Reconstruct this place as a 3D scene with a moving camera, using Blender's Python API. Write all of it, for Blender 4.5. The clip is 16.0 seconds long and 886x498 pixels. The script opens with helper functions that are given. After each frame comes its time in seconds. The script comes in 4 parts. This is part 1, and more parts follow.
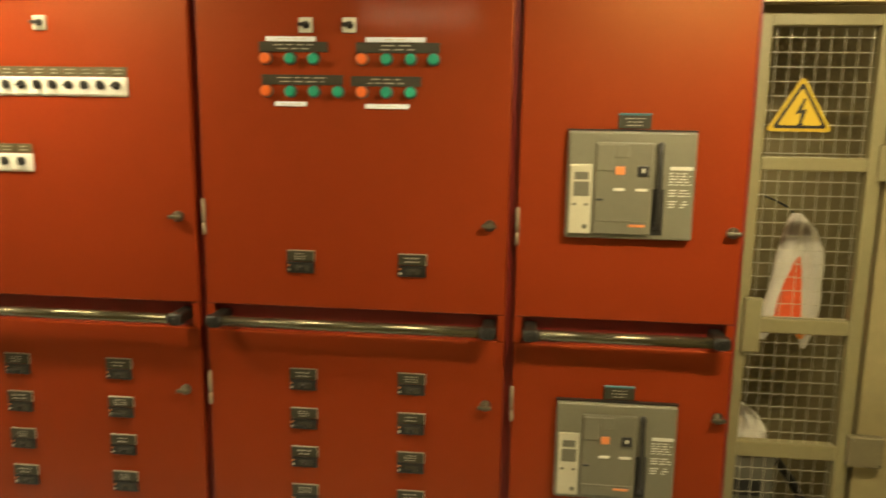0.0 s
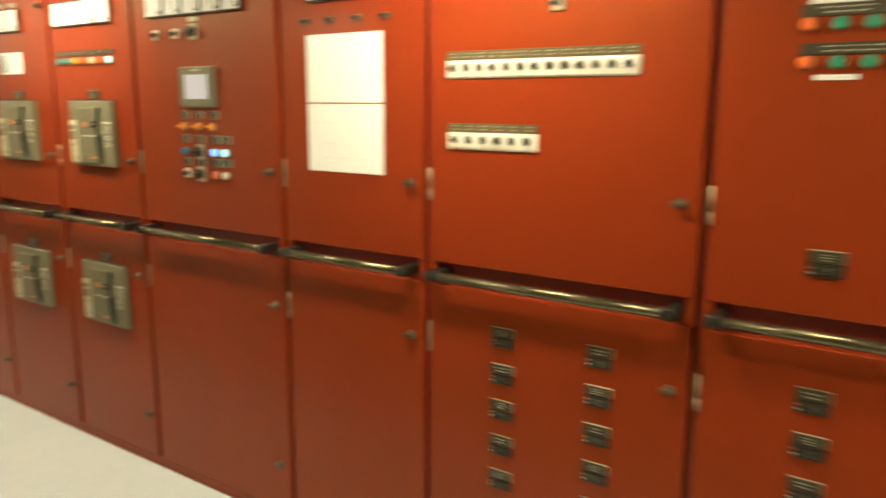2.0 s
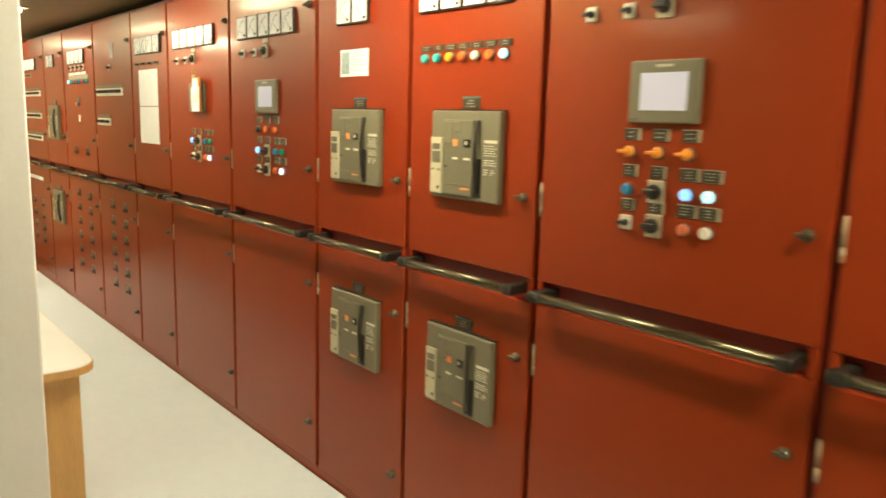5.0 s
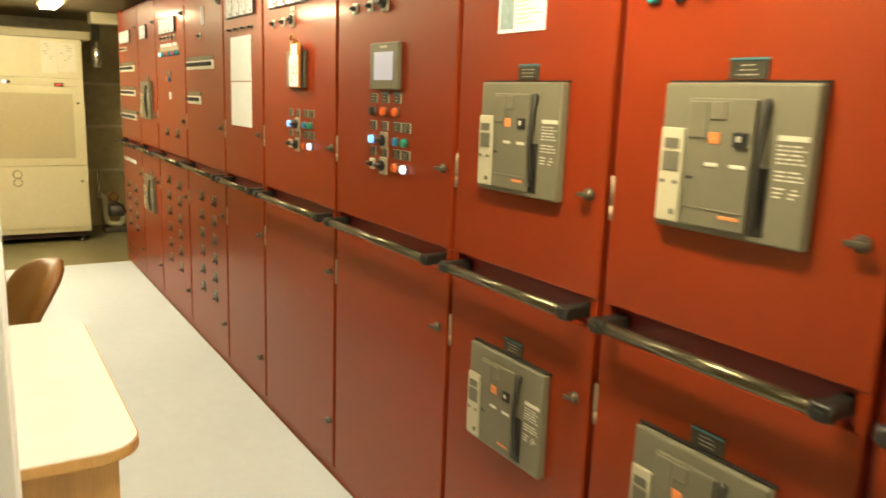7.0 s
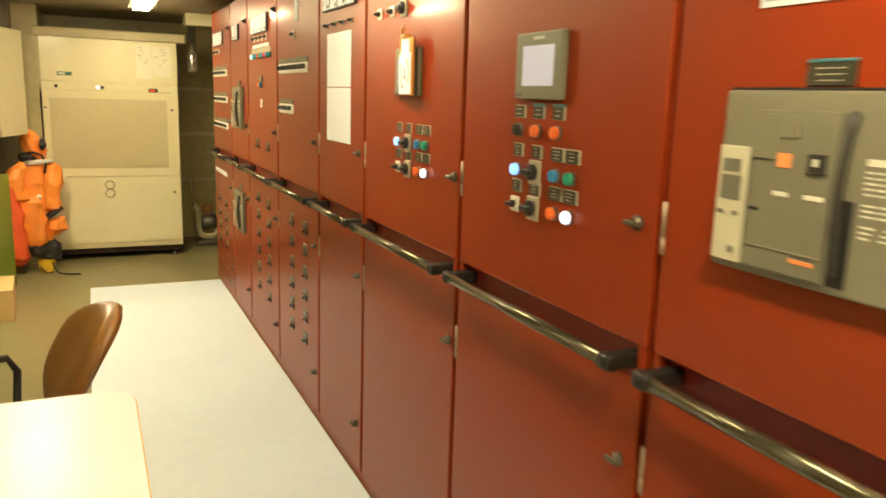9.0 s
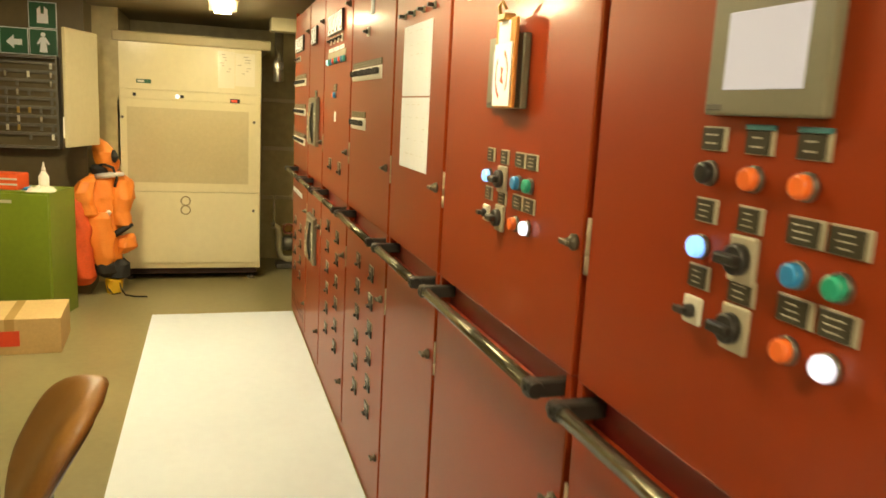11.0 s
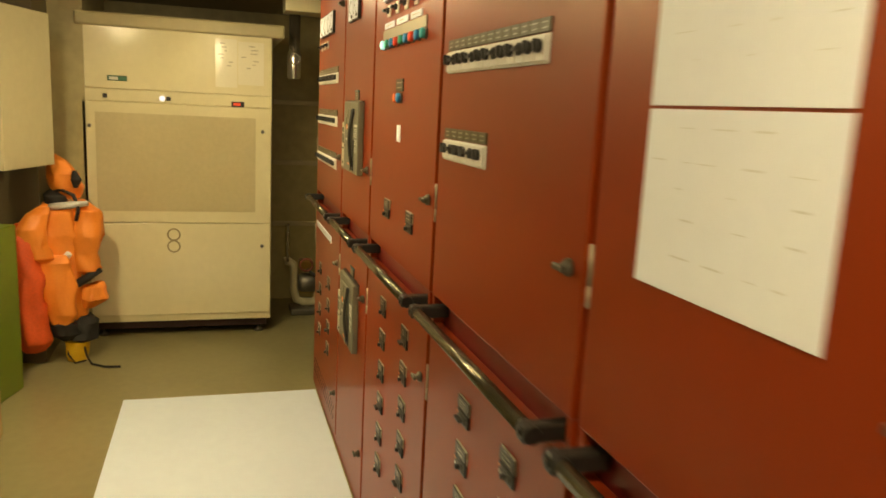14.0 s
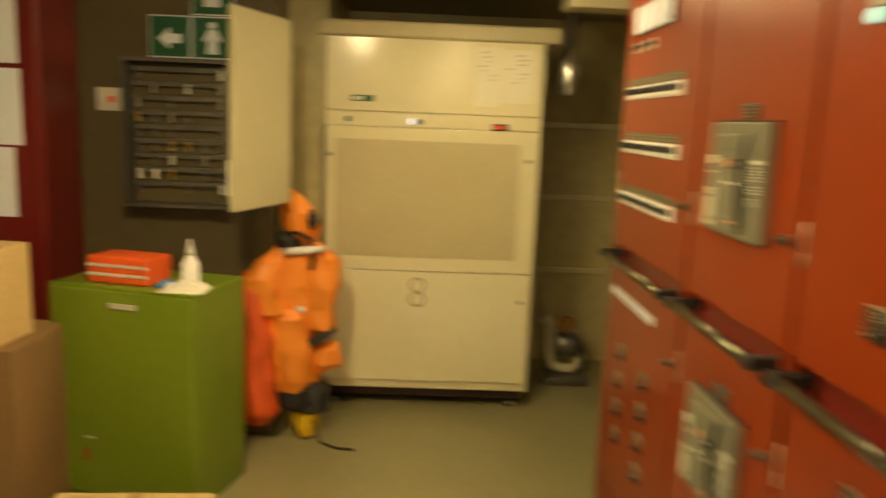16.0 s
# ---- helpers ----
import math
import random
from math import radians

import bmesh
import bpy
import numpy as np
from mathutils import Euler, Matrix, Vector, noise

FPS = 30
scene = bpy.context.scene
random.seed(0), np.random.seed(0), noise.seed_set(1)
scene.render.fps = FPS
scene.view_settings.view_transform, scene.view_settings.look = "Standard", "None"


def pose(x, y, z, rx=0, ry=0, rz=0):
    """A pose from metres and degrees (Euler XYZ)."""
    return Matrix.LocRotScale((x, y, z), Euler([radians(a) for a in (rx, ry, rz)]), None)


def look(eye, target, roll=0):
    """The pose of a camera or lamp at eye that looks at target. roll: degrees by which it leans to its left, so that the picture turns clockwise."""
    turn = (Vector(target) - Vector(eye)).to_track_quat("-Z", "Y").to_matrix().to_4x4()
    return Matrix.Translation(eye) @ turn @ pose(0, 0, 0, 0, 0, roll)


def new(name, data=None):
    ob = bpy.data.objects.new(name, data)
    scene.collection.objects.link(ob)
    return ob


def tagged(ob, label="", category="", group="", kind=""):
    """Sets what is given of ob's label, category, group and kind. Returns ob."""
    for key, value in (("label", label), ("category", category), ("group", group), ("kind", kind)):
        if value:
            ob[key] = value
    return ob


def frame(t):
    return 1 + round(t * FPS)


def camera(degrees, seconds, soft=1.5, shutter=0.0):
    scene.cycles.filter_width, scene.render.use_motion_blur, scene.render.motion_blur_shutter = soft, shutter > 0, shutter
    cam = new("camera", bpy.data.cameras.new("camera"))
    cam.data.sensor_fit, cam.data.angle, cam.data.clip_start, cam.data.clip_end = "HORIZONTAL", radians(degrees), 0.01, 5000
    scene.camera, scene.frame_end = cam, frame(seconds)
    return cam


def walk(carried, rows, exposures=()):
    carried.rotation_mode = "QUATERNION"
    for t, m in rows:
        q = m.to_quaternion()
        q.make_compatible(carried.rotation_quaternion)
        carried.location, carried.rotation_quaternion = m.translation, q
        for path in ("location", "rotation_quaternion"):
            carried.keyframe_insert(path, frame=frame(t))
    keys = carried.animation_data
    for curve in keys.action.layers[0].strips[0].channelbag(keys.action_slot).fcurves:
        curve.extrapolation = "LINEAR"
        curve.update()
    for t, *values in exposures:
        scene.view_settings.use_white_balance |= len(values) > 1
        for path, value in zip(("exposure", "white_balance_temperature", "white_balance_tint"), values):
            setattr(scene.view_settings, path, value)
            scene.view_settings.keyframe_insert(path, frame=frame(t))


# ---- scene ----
cam = camera(60.7, 16.0, 1.65, 0.9)
PATH = [
    (0, (0.026, -0.046, 1.562), (-0.183, 1.912, 1.217), 0.9),
    (0.5, (-0.022, -0.078, 1.525), (-0.372, 1.863, 1.203), 1.0),
    (1, (-0.078, -0.093, 1.548), (-0.679, 1.78, 1.186), 1.1),
    (1.5, (-0.14, -0.066, 1.546), (-1.013, 1.694, 1.172), 0.5),
    (2, (-0.305, 0.013, 1.525), (-1.424, 1.628, 1.152), 0.3),
    (2.5, (-0.483, 0.117, 1.489), (-1.785, 1.595, 1.142), 0.9),
    (3, (-0.681, 0.134, 1.502), (-2.071, 1.528, 1.152), 1.2),
    (3.5, (-0.863, 0.152, 1.509), (-2.291, 1.51, 1.164), 1.5),
    (4, (-1.062, 0.167, 1.504), (-2.525, 1.49, 1.177), 1.9),
    (4.2, (-1.168, 0.179, 1.504), (-2.641, 1.493, 1.183), 2.0),
    (6.3, (-2.143, 0.506, 1.513), (-3.74, 1.645, 1.121), 1.4),
    (6.5, (-2.233, 0.546, 1.506), (-3.844, 1.665, 1.116), 1.8),
    (7, (-2.44, 0.662, 1.491), (-4.1, 1.708, 1.102), 2.1),
    (7.5, (-2.609, 0.757, 1.492), (-4.313, 1.726, 1.097), 2.0),
    (8, (-2.802, 0.805, 1.493), (-4.534, 1.728, 1.105), 2.5),
    (8.5, (-2.975, 0.844, 1.509), (-4.728, 1.723, 1.115), 2.1),
    (9, (-3.168, 0.899, 1.51), (-4.946, 1.729, 1.119), 1.9),
    (9.5, (-3.392, 0.984, 1.519), (-5.193, 1.755, 1.119), 1.5),
    (10, (-3.608, 1.039, 1.519), (-5.429, 1.763, 1.119), 1.6),
    (10.2, (-3.668, 1.083, 1.5), (-5.521, 1.741, 1.132), 1.6),
    (12.3, (-4.449, 1.278, 1.531), (-6.334, 1.845, 1.175), 3.5),
    (12.5, (-4.552, 1.264, 1.541), (-6.435, 1.834, 1.182), 3.3),
    (13, (-4.818, 1.258, 1.544), (-6.701, 1.834, 1.19), 3.2),
    (13.5, (-5.154, 1.292, 1.528), (-7.041, 1.855, 1.179), 2.9),
    (14, (-5.451, 1.29, 1.523), (-7.333, 1.862, 1.161), 2.9),
    (14.5, (-5.718, 1.253, 1.52), (-7.591, 1.853, 1.153), 2.7),
    (15, (-6.038, 1.236, 1.518), (-7.926, 1.786, 1.155), 2.5),
    (15.5, (-6.263, 1.189, 1.515), (-8.2, 1.557, 1.184), 2.7),
    (16, (-6.576, 1.061, 1.51), (-8.548, 1.109, 1.178), 2.3),
]
walk(cam, [(t, look(eye, target, roll)) for t, eye, target, roll in PATH], [(0, 0.08, 6900, 10), (2, 0.22, 6550, 10), (4, 0.28, 6350, 10), (7, 0.4, 6700, 10), (10, 0.36, 6950, 10), (12.5, 0.12, 7300, 10), (13, -0.08, 7350, 10), (14.4, -0.2, 7600, 10), (15, 0.24, 7400, 10), (15.5, 0.26, 7600, 10), (16, -0.16, 8100, 10)])

# ---- light ----
world = bpy.data.worlds.new("world")
scene.world = world
world.use_nodes = True
world.node_tree.nodes["Background"].inputs[0].default_value = (0.9, 0.8, 0.6, 1)
world.node_tree.nodes["Background"].inputs[1].default_value = 0.02

CEIL = 2.15
LIFT = 0.03  # height of the cubicle feet above the deck
FACE = 1.8
LAMP_Y = 1.31
# place and glow of each ceiling fixture; last four are unseen added fill lamps
LAMPS = ((-9.55, LAMP_Y, 50.0), (-7.45, LAMP_Y, 26.0), (-5.50, LAMP_Y, 58.0), (-3.45, LAMP_Y, 82.0), (-1.42, LAMP_Y, 84.0), (0.62, 0.95, 125.0),
         # unseen fill: far end, two behind the walkway, one inside the cage
         (-8.20, 0.50, 168.0), (-4.3, -0.75, 36.0), (-0.6, -0.75, 36.0), (1.9, 2.2, 26.0))
LAMP_COLOUR = (1.0, 0.86, 0.53)


# ---- materials ----
def material(name, colour, rough=0.5, metal=0.0, vary=0.12, scale=6.0, bump=0.0, bump_scale=60.0, grain=0.0, coat=0.0,
             spec=0.5, emit=None, power=0.0, stretch=(1, 1, 1), tint=None):
    m = bpy.data.materials.new(name)
    m.use_nodes = True
    nt = m.node_tree
    b = nt.nodes["Principled BSDF"]
    b.inputs["Roughness"].default_value = rough
    b.inputs["Metallic"].default_value = metal
    b.inputs["Specular IOR Level"].default_value = spec
    if tint:
        b.inputs["Specular Tint"].default_value = (*tint, 1)
    b.inputs["Coat Weight"].default_value = coat
    b.inputs["Coat Roughness"].default_value = 0.12
    b.inputs["Base Color"].default_value = (*colour, 1)
    if emit:
        b.inputs["Emission Color"].default_value = (*emit, 1)
        b.inputs["Emission Strength"].default_value = power
    co = nt.nodes.new("ShaderNodeTexCoord")
    mp = nt.nodes.new("ShaderNodeMapping")
    mp.inputs["Scale"].default_value = stretch
    geo = nt.nodes.new("ShaderNodeNewGeometry")
    nt.links.new(geo.outputs["Position"], mp.inputs["Vector"])
    if vary:
        n1 = nt.nodes.new("ShaderNodeTexNoise")
        n1.inputs["Scale"].default_value, n1.inputs["Detail"].default_value = scale, 5
        nt.links.new(mp.outputs[0], n1.inputs["Vector"])
        n2 = nt.nodes.new("ShaderNodeTexNoise")
        n2.inputs["Scale"].default_value, n2.inputs["Detail"].default_value = scale * 14, 3
        nt.links.new(mp.outputs[0], n2.inputs["Vector"])
        mix = nt.nodes.new("ShaderNodeMix")
        mix.data_type = "FLOAT"
        mix.inputs[0].default_value = 0.35 + grain * 0.5
        nt.links.new(n1.outputs[0], mix.inputs[2])
        nt.links.new(n2.outputs[0], mix.inputs[3])
        ramp = nt.nodes.new("ShaderNodeValToRGB")
        lo, hi = 1 - vary, 1 + vary
        ramp.color_ramp.elements[0].position, ramp.color_ramp.elements[1].position = 0.3, 0.7
        ramp.color_ramp.elements[0].color = (*[c * lo for c in colour], 1)
        ramp.color_ramp.elements[1].color = (*[min(c * hi, 0.95) for c in colour], 1)
        nt.links.new(mix.outputs[0], ramp.inputs[0])
        nt.links.new(ramp.outputs[0], b.inputs["Base Color"])
        rr = nt.nodes.new("ShaderNodeMapRange")
        rr.inputs[3].default_value, rr.inputs[4].default_value = max(rough - 0.05, 0.03), min(rough + 0.05, 1)
        nt.links.new(n1.outputs[0], rr.inputs[0])
        nt.links.new(rr.outputs[0], b.inputs["Roughness"])
    if bump:
        n3 = nt.nodes.new("ShaderNodeTexNoise")
        n3.inputs["Scale"].default_value, n3.inputs["Detail"].default_value = bump_scale, 3
        nt.links.new(mp.outputs[0], n3.inputs["Vector"])
        bp = nt.nodes.new("ShaderNodeBump")
        bp.inputs["Strength"].default_value, bp.inputs["Distance"].default_value = bump, 0.002
        nt.links.new(n3.outputs[0], bp.inputs["Height"])
        nt.links.new(bp.outputs[0], b.inputs["Normal"])
    return m


RED = material("red_enamel", (0.240, 0.0275, 0.0075), 0.40, vary=0.06, scale=1.3, bump=0.04, bump_scale=150, spec=0.45, coat=0.15, tint=(1.0, 0.70, 0.26))
# dark red of frames and locker; also the painted shade of the handrail slot
RED_DARK = material("dark_red_enamel_and_shade", (0.17, 0.013, 0.011), 0.35, vary=0.10, scale=2, bump=0.05, bump_scale=190)
# near-black colour that holds the shade of gaps and holes
RECESS = material("painted_gap_shade", (0.030, 0.010, 0.008), 0.7)
BLACK = material("black_plastic", (0.018, 0.017, 0.015), 0.38, vary=0.2)
RAIL = material("worn_steel_tube", (0.155, 0.140, 0.092), 0.24, metal=0.85, vary=0.15, scale=9)
GREY = material("breaker_grey", (0.172, 0.162, 0.112), 0.42, vary=0.08, bump=0.05, bump_scale=400)
GREY_F = material("breaker_cover_grey", (0.160, 0.150, 0.104), 0.40, vary=0.08, bump=0.05, bump_scale=400)
GREY_D = material("breaker_dark_grey", (0.140, 0.132, 0.096), 0.45, vary=0.08, bump=0.05, bump_scale=400)
IVORY = material("ivory_plastic", (0.66, 0.64, 0.54), 0.4, vary=0.06)
WHITE = material("white_plastic", (0.82, 0.80, 0.74), 0.38, vary=0.05)
PAPER = material("white_paper", (0.83, 0.87, 0.95), 0.75, vary=0.03, scale=3)
INK = material("pale_print", (0.60, 0.57, 0.48), 0.8)
LETTER = material("engraved_white", (0.50, 0.48, 0.40), 0.6, vary=0.05)
PLATE = material("black_label_plate", (0.040, 0.036, 0.022), 0.36, vary=0.15)
CHROME = material("steel_fitting", (0.62, 0.60, 0.55), 0.22, metal=0.9, vary=0.12, scale=20)
STEEL_D = material("dark_steel", (0.16, 0.15, 0.13), 0.4, metal=0.7, vary=0.2, scale=20)
BRASS = material("brass", (0.55, 0.38, 0.13), 0.3, metal=1.0, vary=0.15, scale=30)
ORANGE = material("orange_cap", (0.80, 0.16, 0.03), 0.35, vary=0.06)
GREEN = material("green_cap", (0.01, 0.30, 0.19), 0.35, vary=0.06)
BLUE = material("blue_cap", (0.02, 0.22, 0.50), 0.35, vary=0.06)
TEAL = material("teal_cap", (0.03, 0.42, 0.46), 0.35, vary=0.06)
YELLOW = material("yellow_cap", (0.80, 0.45, 0.03), 0.35, vary=0.06)
AMBER = material("amber_cap", (0.85, 0.33, 0.04), 0.35, vary=0.06)
SALMON = material("salmon_cap", (0.62, 0.16, 0.08), 0.35, vary=0.06)
REDCAP = material("red_cap", (0.75, 0.07, 0.03), 0.35, vary=0.06)
WHITECAP = material("white_cap", (0.80, 0.78, 0.72), 0.35, vary=0.04)
LIT_BLUE = material("lit_blue_lens", (0.3, 0.6, 1.0), 0.3, vary=0, emit=(0.14, 0.42, 1.0), power=1.1)
LIT_CYAN = material("lit_cyan_lens", (0.5, 0.9, 0.9), 0.3, vary=0, emit=(0.40, 0.90, 0.95), power=0.9)
LIT_WHITE = material("lit_white_lens", (0.9, 0.9, 1.0), 0.3, vary=0, emit=(0.72, 0.76, 1.0), power=1.0)
SCREEN = material("lit_screen", (0.45, 0.45, 0.50), 0.2, vary=0, emit=(0.74, 0.76, 0.95), power=0.24)
SHELL = material("cream_enamel", (0.78, 0.71, 0.46), 0.17, vary=0.05, scale=1.5, bump=0.03, bump_scale=150)
GRILLE = material("grille_mesh", (0.60, 0.52, 0.305), 0.55, vary=0.07, scale=3, grain=0.2, bump=0.2, bump_scale=500)
LINO = material("deck_paint", (0.255, 0.227, 0.116), 0.34, vary=0.14, scale=1.6, bump=0.06, bump_scale=120)
MAT = material("white_deck_mat", (0.71, 0.805, 0.93), 0.5, vary=0.05, scale=1.2, bump=0.12, bump_scale=160)
WALL = material("wall_paint", (0.52, 0.455, 0.27), 0.5, vary=0.10, scale=1.2, bump=0.08, bump_scale=60)
WALL_D = material("insulation_cladding", (0.42, 0.355, 0.175), 0.40, vary=0.25, scale=1.1, bump=0.2, bump_scale=30)
BROWN_D = material("dark_brown_cladding", (0.105, 0.080, 0.037), 0.45, vary=0.2, scale=1.3, bump=0.2, bump_scale=30)
CEILM = material("ceiling_panel", (0.24, 0.20, 0.115), 0.45, vary=0.06, scale=1.0)
WOOD = material("beech_laminate", (0.58, 0.35, 0.13), 0.4, vary=0.16, scale=3, stretch=(6, 6, 0.6), bump=0.05)
BK_OFF = material("pale_orange_button", (0.80, 0.27, 0.09), 0.35, vary=0.05)
KEYDOOR = material("dull_cream_door", (0.50, 0.45, 0.28), 0.45, vary=0.08, scale=2)
SLEEVE = material("clear_sleeve", (0.82, 0.77, 0.60), 0.08, vary=0.04)
LAMINATE = material("white_laminate", (0.81, 0.86, 0.92), 0.34, vary=0.04)
LEATHER = material("tan_leatherette", (0.28, 0.135, 0.035), 0.36, vary=0.22, scale=5, bump=0.35, bump_scale=220)
SHELLB = material("chair_shell", (0.10, 0.06, 0.026), 0.5, vary=0.15, bump=0.2, bump_scale=300)
CARD = material("cardboard", (0.60, 0.42, 0.19), 0.8, vary=0.10, scale=4, grain=0.3)
CARD_D = material("brown_cardboard", (0.25, 0.14, 0.055), 0.8, vary=0.12, scale=4, grain=0.3)
TAPE = material("packing_tape", (0.50, 0.33, 0.13), 0.22, vary=0.06)
GREENM = material("green_locker_paint", (0.15, 0.215, 0.022), 0.35, vary=0.12, scale=2, bump=0.05)
SUIT = material("orange_neoprene", (0.95, 0.275, 0.045), 0.5, vary=0.14, scale=7, bump=0.4, bump_scale=45)
SUIT_R = material("red_fabric", (0.76, 0.105, 0.025), 0.6, vary=0.2, scale=6, bump=0.4, bump_scale=45)
REFLEX = material("reflective_tape", (0.72, 0.72, 0.70), 0.34, metal=0.3, vary=0.08, scale=40)
STRAP = material("black_webbing", (0.015, 0.014, 0.013), 0.7, vary=0.2)
YELLOWM = material("yellow_rubber", (0.72, 0.45, 0.03), 0.5, vary=0.12)
GATE_LOCK = material("dull_lock_paint", (0.16, 0.135, 0.075), 0.5, vary=0.12, scale=8)
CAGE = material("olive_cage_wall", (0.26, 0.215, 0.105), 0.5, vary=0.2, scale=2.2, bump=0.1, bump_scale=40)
GALV = material("painted_gate_steel", (0.21, 0.182, 0.092), 0.45, vary=0.10, scale=5)
WIRE = material("galvanised_wire", (0.62, 0.58, 0.45), 0.35, metal=0.7, vary=0.2, scale=30)
SIGN_Y = material("sign_yellow", (0.50, 0.34, 0.03), 0.4, vary=0.05)
SIGN_G = material("sign_green", (0.012, 0.10, 0.045), 0.4, vary=0.08)
CLOTH = material("white_cloth", (0.66, 0.62, 0.52), 0.85, vary=0.12, scale=12, bump=0.4, bump_scale=60)


# ---- mesh helpers ----
def box(bm, x0, x1, y0, y1, z0, z1, bevel=0.0, seg=2):
    vs = [bm.verts.new((x, y, z)) for x in (x0, x1) for y in (y0, y1) for z in (z0, z1)]
    fs = [bm.faces.new([vs[i] for i in q]) for q in
          ((0, 1, 3, 2), (4, 6, 7, 5), (0, 4, 5, 1), (2, 3, 7, 6), (0, 2, 6, 4), (1, 5, 7, 3))]
    if bevel:
        edges = list({e for f in fs for e in f.edges})
        bmesh.ops.bevel(bm, geom=edges, offset=bevel, segments=seg, affect="EDGES", profile=0.5)
    return bm


def tube(bm, points, radius, seg=12, cap=True):
    """A round tube along points; radius is a number or one for each point."""
    pts = [Vector(p) for p in points]
    rad = radius if isinstance(radius, (list, tuple)) else [radius] * len(pts)
    rings = []
    up = None
    for i, p in enumerate(pts):
        d = (pts[min(i + 1, len(pts) - 1)] - pts[max(i - 1, 0)]).normalized()
        if up is None:
            up = Vector((0, 0, 1)) if abs(d.z) < 0.9 else Vector((1, 0, 0))
        side = d.cross(up).normalized()
        up = side.cross(d).normalized()
        rings.append([bm.verts.new(p + rad[i] * (math.cos(a) * side + math.sin(a) * up))
                      for a in [2 * math.pi * k / seg for k in range(seg)]])
    for a, b in zip(rings, rings[1:]):
        for k in range(seg):
            f = bm.faces.new((a[k], a[(k + 1) % seg], b[(k + 1) % seg], b[k]))
            f.smooth = True
    if cap:
        bm.faces.new(rings[0][::-1])
        bm.faces.new(rings[-1])
    return bm


def disc_y(bm, x, z, r, y0, y1, seg=18, top=None):
    """A round knob along -y from y0 (back) to y1 (front) with a rounded front edge."""
    e = min(abs(y0 - y1) * 0.3, r * 0.3)
    s = -1 if y1 < y0 else 1
    return tube(bm, [(x, y0, z), (x, y1 - s * e, z), (x, y1 - s * e * 0.3, z), (x, y1, z)],
                [r, r, (top or r) - e * 0.35, (top or r) - e], seg)


def plate(bm, outline, y0, y1):
    """A flat sheet with the outline [(x, z)] in the wall's plane."""
    a = [bm.verts.new((x, y0, z)) for x, z in outline]
    b = [bm.verts.new((x, y1, z)) for x, z in outline]
    bm.faces.new(a)
    bm.faces.new(b[::-1])
    n = len(a)
    for i in range(n):
        bm.faces.new((a[i], b[i], b[(i + 1) % n], a[(i + 1) % n]))
    return bm


def meshed(bm, mat, smooth=None):
    bmesh.ops.recalc_face_normals(bm, faces=bm.faces)
    me = bpy.data.meshes.new("mesh")
    bm.to_mesh(me)
    bm.free()
    me.materials.append(mat)
    return me


SMALL = ("lettering", "print", "rating_print", "scale", "emblem", "louvre")


def put(name, me, parent=None, at=(0, 0, 0), label=""):
    ob = new(name, me)
    if name in SMALL:
        ob["kind"] = "stuff"
    ob.location = at
    if parent:
        ob.parent = parent
    if label:
        ob["label"] = label
    return ob


def part(name, bm, mat, parent, label="", at=(0, 0, 0)):
    return put(name, meshed(bm, mat), parent, at, label)


def thing(name, at, label, category, group="", turn=0.0):
    ob = new(name)
    ob.empty_display_size = 0.1
    ob.matrix_world = pose(*at, 0, 0, turn)
    return tagged(ob, label, category, group)


def structure(name, bm, mat, label="", category=""):
    return tagged(put(name, meshed(bm, mat)), label, category, kind="structure")


NB = bmesh.new

# ---- the room ----
structure("floor", box(NB(), -11.6, 2.6, -2.6, 3.2, -0.12, 0), LINO, "worn olive-grey painted steel deck", "floor")
structure("ceiling", box(NB(), -11.6, 2.6, -2.6, 3.2, CEIL, CEIL + 0.1), CEILM, "low cream panelled ceiling", "ceiling")
structure("wall_south", box(NB(), -11.6, 2.6, -2.7, -2.6, 0, CEIL), WALL, "cream painted bulkhead", "wall")
structure("wall_east", box(NB(), 2.5, 2.6, -2.6, 3.1, 0, CEIL), WALL, "cream painted bulkhead", "wall")
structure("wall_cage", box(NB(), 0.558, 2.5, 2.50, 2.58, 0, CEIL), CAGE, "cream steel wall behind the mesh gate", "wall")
structure("wall_north", box(NB(), -11.6, 2.5, 2.95, 3.05, 0, CEIL), WALL_D, "dim olive bulkhead behind the switchboard", "wall")
structure("wall_west", box(NB(), -11.5, -11.35, 0.4, 2.95, 0, CEIL), WALL_D, "dim olive clad bulkhead with pale bands", "wall")
structure("wall_west_step", box(NB(), -11.35, -10.42, -2.6, 0.545, 0, CEIL), WALL_D, "dim olive bulkhead beside the cooling unit", "wall")
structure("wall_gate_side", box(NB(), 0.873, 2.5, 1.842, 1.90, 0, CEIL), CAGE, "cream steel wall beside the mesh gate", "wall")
structure("wall_locker_back", box(NB(), -10.42, -10.02, -2.6, 0.36, 0, CEIL), BROWN_D, "dark brown bulkhead behind the key cabinet", "wall")
structure("lintel_gate", box(NB(), 0.558, 0.872, 1.842, 1.90, 1.835, CEIL), WALL_D, "dark steel lintel over the mesh gate", "lintel")
for i, z in enumerate((1.50, 1.05, 0.58)):
    structure("trim_%d" % (i + 1), box(NB(), -11.35, -11.335, 1.70, 2.95, z, z + 0.035, 0.004), WALL, "pale cover strip on the olive bulkhead", "strip")
mat_ob = tagged(put("floor_mat", meshed(box(NB(), -9.345, 0.9, 0.834, 1.796, 0.0, 0.008, 0.003), MAT)),
                "long white rubber mat lying along the switchboard", "mat")

